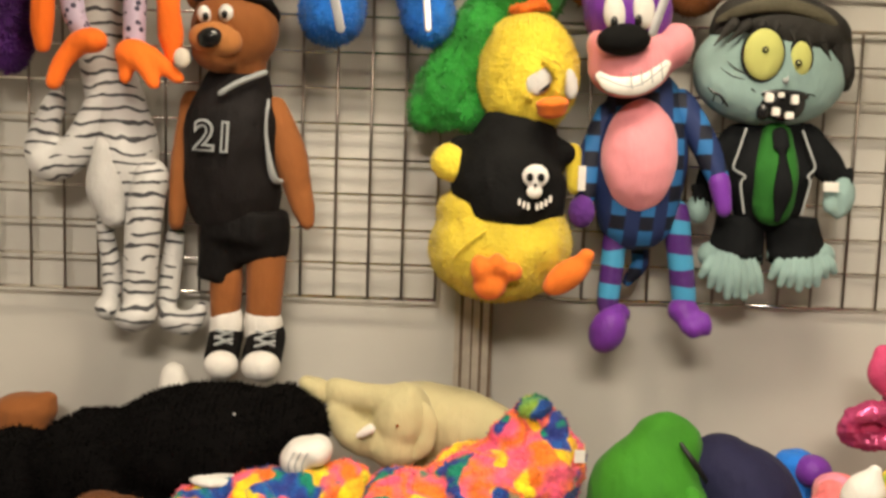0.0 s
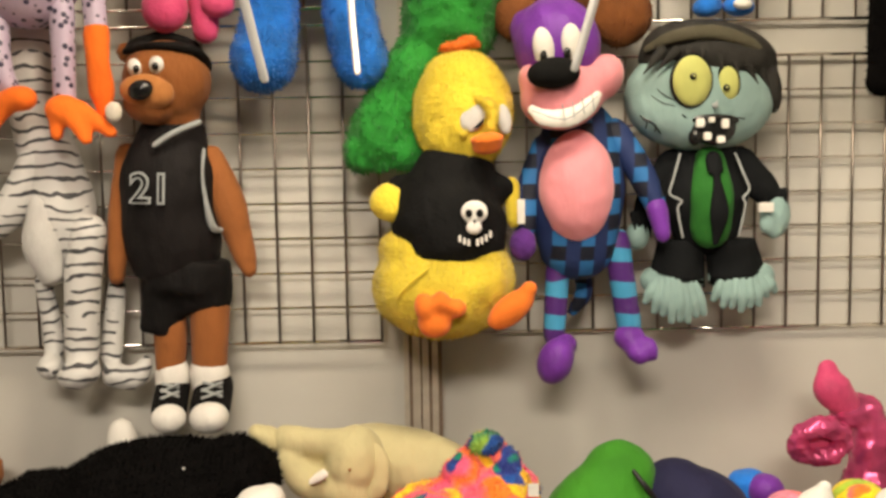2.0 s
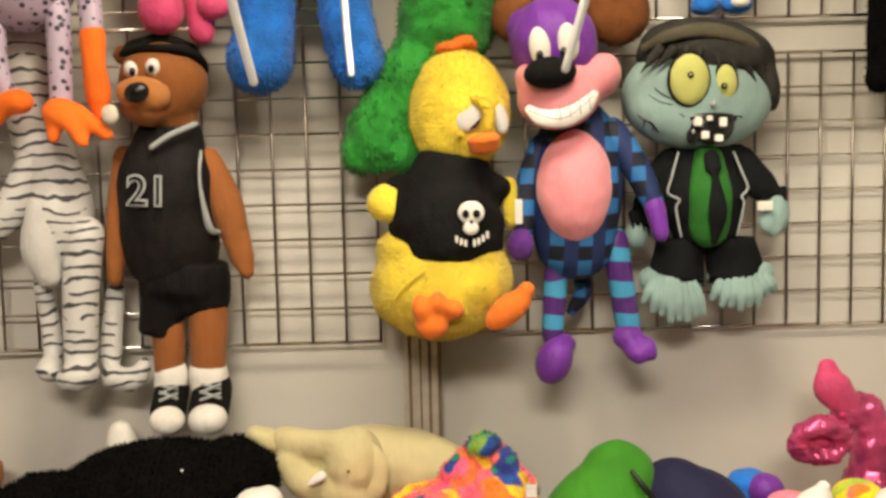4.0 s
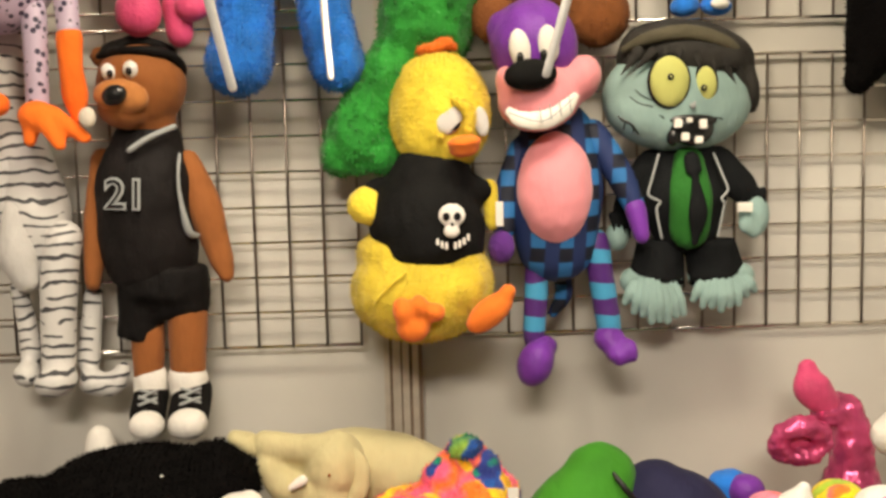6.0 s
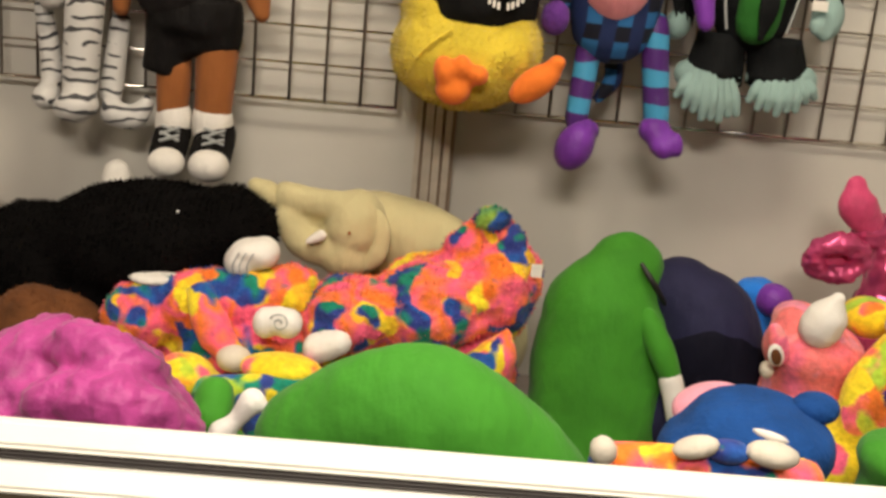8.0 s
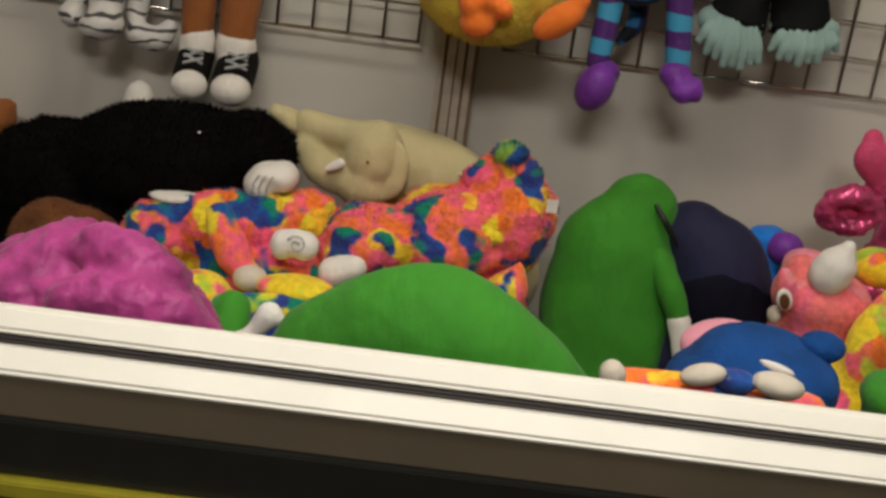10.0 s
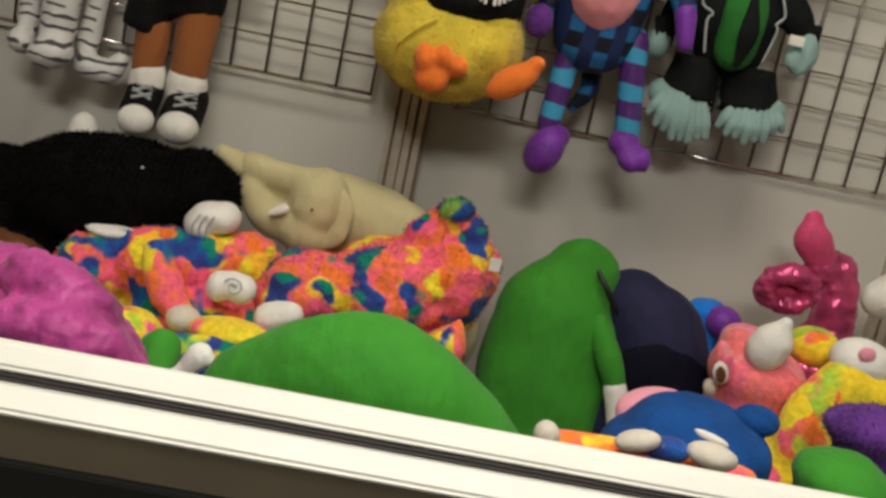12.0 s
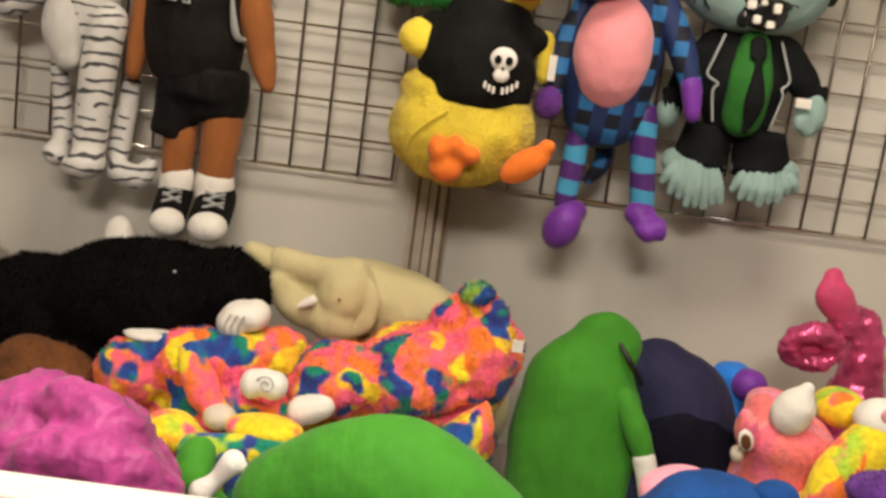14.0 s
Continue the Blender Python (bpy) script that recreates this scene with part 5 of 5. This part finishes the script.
def seahorse():
    t = thing("plush_dragon", (0.98, -0.156, 0.80), "shiny metallic pink plush toy with a round snout", "plush toy", PILE)
    soft("ear", [("t", [(0.935, -0.150, 1.335), (0.945, -0.150, 1.295), (0.985, -0.150, 1.250)], [0.022, 0.041, 0.030], 14, 0.7)], HOTPINK, t, "matt pink leaf-shaped ear", 0.005, 4)
    soft("neck", [("t", [(0.975, -0.140, 1.241), (1.024, -0.140, 1.236), (1.037, -0.140, 1.140), (1.040, -0.140, 1.078)], [0.0314, 0.0381, 0.0471, 0.0515]), ("t", [(1.037, -0.140, 1.090), (0.98, -0.156, 0.9)], [0.06, 0.09])], SHINYPINK, t, "", 0.007, 4, 0.006, 0.025)
    c = Vector((0.905, -0.195, 1.194))
    r = 0.0396
    ring = [c + Vector((math.cos(a) * r * 1.15, -0.012 * math.sin(a), math.sin(a) * r * 0.85)) for a in [k * math.pi / 8 for k in range(17)]]
    soft("snout", [("t", ring, [0.0225] * 17, 14, 1, 0, False, 2)], SHINYPINK, t, "shiny ring-shaped snout", 0.004, 2, 0.007, 0.022)
    soft("mouth", [("e", c + Vector((0, 0.02, 0)), (r, 0.02, r * 0.8))], HOTPINK, t, "", 0.005, 3)


seahorse()
simple("plush_rabbit", "white plush limb lying at the side of the pile", [("t", [(1.034, -0.330, 1.238), (1.140, -0.330, 1.281), (1.24, -0.30, 1.0), (1.26, -0.30, 0.87)], [0.0412, 0.0453, 0.05, 0.06])], WHITE, (1.25, -0.30, 0.80), group=PILE)
simple("plush_rainbow_rabbit", "rainbow tie-dyed plush toy with a white face", [("t", [(0.923, -0.530, 1.119), (0.862, -0.546, 1.060), (0.847, -0.562, 0.989)], [0.0510, 0.0414, 0.0364]), ("e", (0.972, -0.515, 1.113), (0.0655, 0.07, 0.0421)), ("t", [(0.927, -0.530, 1.034), (0.82, -0.530, 0.88)], [0.07, 0.08])], TIEDYE_Y, (0.82, -0.530, 0.80),
       [("face", [("e", (0.942, -0.515, 1.160), (0.0580, 0.05, 0.0412), 5)], WHITE, "white face", S), ("cheek", [("e", (0.927, -0.558, 1.185), (0.0165, 0.006, 0.0147))], PINK_SOFT, "pink cheek", dict(voxel=0.003, smooth=2))], PILE)
simple("plush_purple_cat", "deep purple fluffy plush toy in the pile", [("e", (0.858, -0.780, 1.128), (0.0735, 0.07, 0.0320)), ("t", [(0.860, -0.780, 1.121), (0.88, -0.78, 0.87)], [0.05, 0.07])], PURPLE_DARK, (0.88, -0.78, 0.80), group=PILE, fur=2500, fur_len=0.012)
simple("plush_turtle", "green velour plush toy in the corner of the window", [("e", (0.753, -0.950, 1.107), (0.0676, 0.08, 0.0370)), ("t", [(0.758, -0.950, 1.091), (0.72, -0.95, 0.87)], [0.06, 0.07])], GREEN, (0.72, -0.95, 0.80), group=PILE)

# ---- the crane claw, hanging at rest ----


def claw():
    tips = [Vector((-0.106, -1.000, 1.901)), Vector((-0.012, -0.550, 1.937)), Vector((0.290, -0.950, 1.912))]
    c = (tips[0] + tips[1] + tips[2]) / 3
    hub = Vector((c.x, c.y, c.z + 0.40))
    t = thing("crane_claw", tuple(hub), "three-pronged steel crane claw hanging open", "crane claw")
    bm = bmesh.new()
    bmesh.ops.create_cone(bm, cap_ends=True, segments=8, radius1=0.072, radius2=0.066, depth=0.26, matrix=Matrix.Translation(hub + Vector((0, 0, 0.23))))
    bmesh.ops.bevel(bm, geom=bm.edges[:], offset=0.004, segments=2, affect="EDGES")
    casing = part("casing", bm, STEEL_DULL, t, "brushed eight-sided steel casing", False)
    bm = bmesh.new()
    bmesh.ops.create_cone(bm, cap_ends=True, segments=40, radius1=0.078, radius2=0.078, depth=0.012, matrix=Matrix.Translation(hub + Vector((0, 0, 0.367))))
    part("cap", bm, STEEL, casing, "round steel cap")
    for k in range(9):
        a = k * math.pi * 2 / 9
        bm = bmesh.new()
        bmesh.ops.create_cone(bm, cap_ends=True, segments=14, radius1=0.006, radius2=0.006, depth=0.003, matrix=Matrix.Translation(hub + Vector((math.cos(a) * 0.058, math.sin(a) * 0.058, 0.3735))))
        part("hole", bm, RUBBER, casing)
    bar("red_label", tuple(hub + Vector((-0.03, -0.0735, 0.13))), tuple(hub + Vector((0.012, -0.0700, 0.148))), RED, casing, 0.0005, "red label strip")
    bm = bmesh.new()
    tube(bm, [hub + Vector((0, 0, 0.12)), hub + Vector((0, 0, -0.02))], [0.022, 0.022], 20)
    part("plunger", bm, STEEL, t, "polished plunger rod")
    bm = bmesh.new()
    tube(bm, [hub + Vector((0, 0, 0.01)), hub + Vector((0, 0, -0.035))], [0.034, 0.026], 16)
    part("hub", bm, RUBBER, t, "black hub")
    for tip in tips:
        d = (tip - c)
        d.z = 0
        reach = d.length
        d.normalize()
        piv = hub + d * 0.135 + Vector((0, 0, 0.055))
        bm = bmesh.new()
        tube(bm, [hub + d * 0.02 + Vector((0, 0, -0.01)), piv], [0.007, 0.007], 10)
        part("link_arm", bm, STEEL, t)
        bm = bmesh.new()
        tube(bm, [hub + d * 0.07 + Vector((0, 0, 0.17)), piv], [0.008, 0.008], 10, 0.6)
        part("upper_strut", bm, STEEL_DULL, t)
        bm = bmesh.new()
        low = Vector((tip.x, tip.y, tip.z))
        side = hub + d * (reach + 0.055)
        tube(bm, [piv, hub + d * (0.135 + (reach - 0.135) * 0.72) + Vector((0, 0, -0.005)), Vector((side.x, side.y, hub.z - 0.15)), Vector((side.x, side.y, hub.z - 0.27)) - d * 0.015, low], [0.0065, 0.0065, 0.0065, 0.0062, 0.0056], 12, 0.6, 0, True, 8)
        part("prong", bm, PRONG, t, "curved steel prong")
        bm = bmesh.new()
        e(bm, piv, 0.012, 0, 0, 2)
        part("pivot", bm, STEEL_DULL, t)
    bm = bmesh.new()
    tube(bm, [hub + Vector((0, 0, 0.37)), Vector((hub.x, hub.y, 2.99))], [0.002] * 2, 6)
    part("lift_cord", bm, GREY_LINE, t, "thin grey lift cord")
    bm = bmesh.new()
    n = 96
    z0, z1 = hub.z + 0.36, 2.97
    tube(bm, [(hub.x + 0.085 + 0.018 * math.cos(k * 0.9), hub.y + 0.03 + 0.018 * math.sin(k * 0.9), z0 + (z1 - z0) * k / n) for k in range(n + 1)], [0.005] * (n + 1), 6, 1, 0, True, 2)
    part("coiled_cable", bm, RUBBER, t, "black coiled cable")


claw()
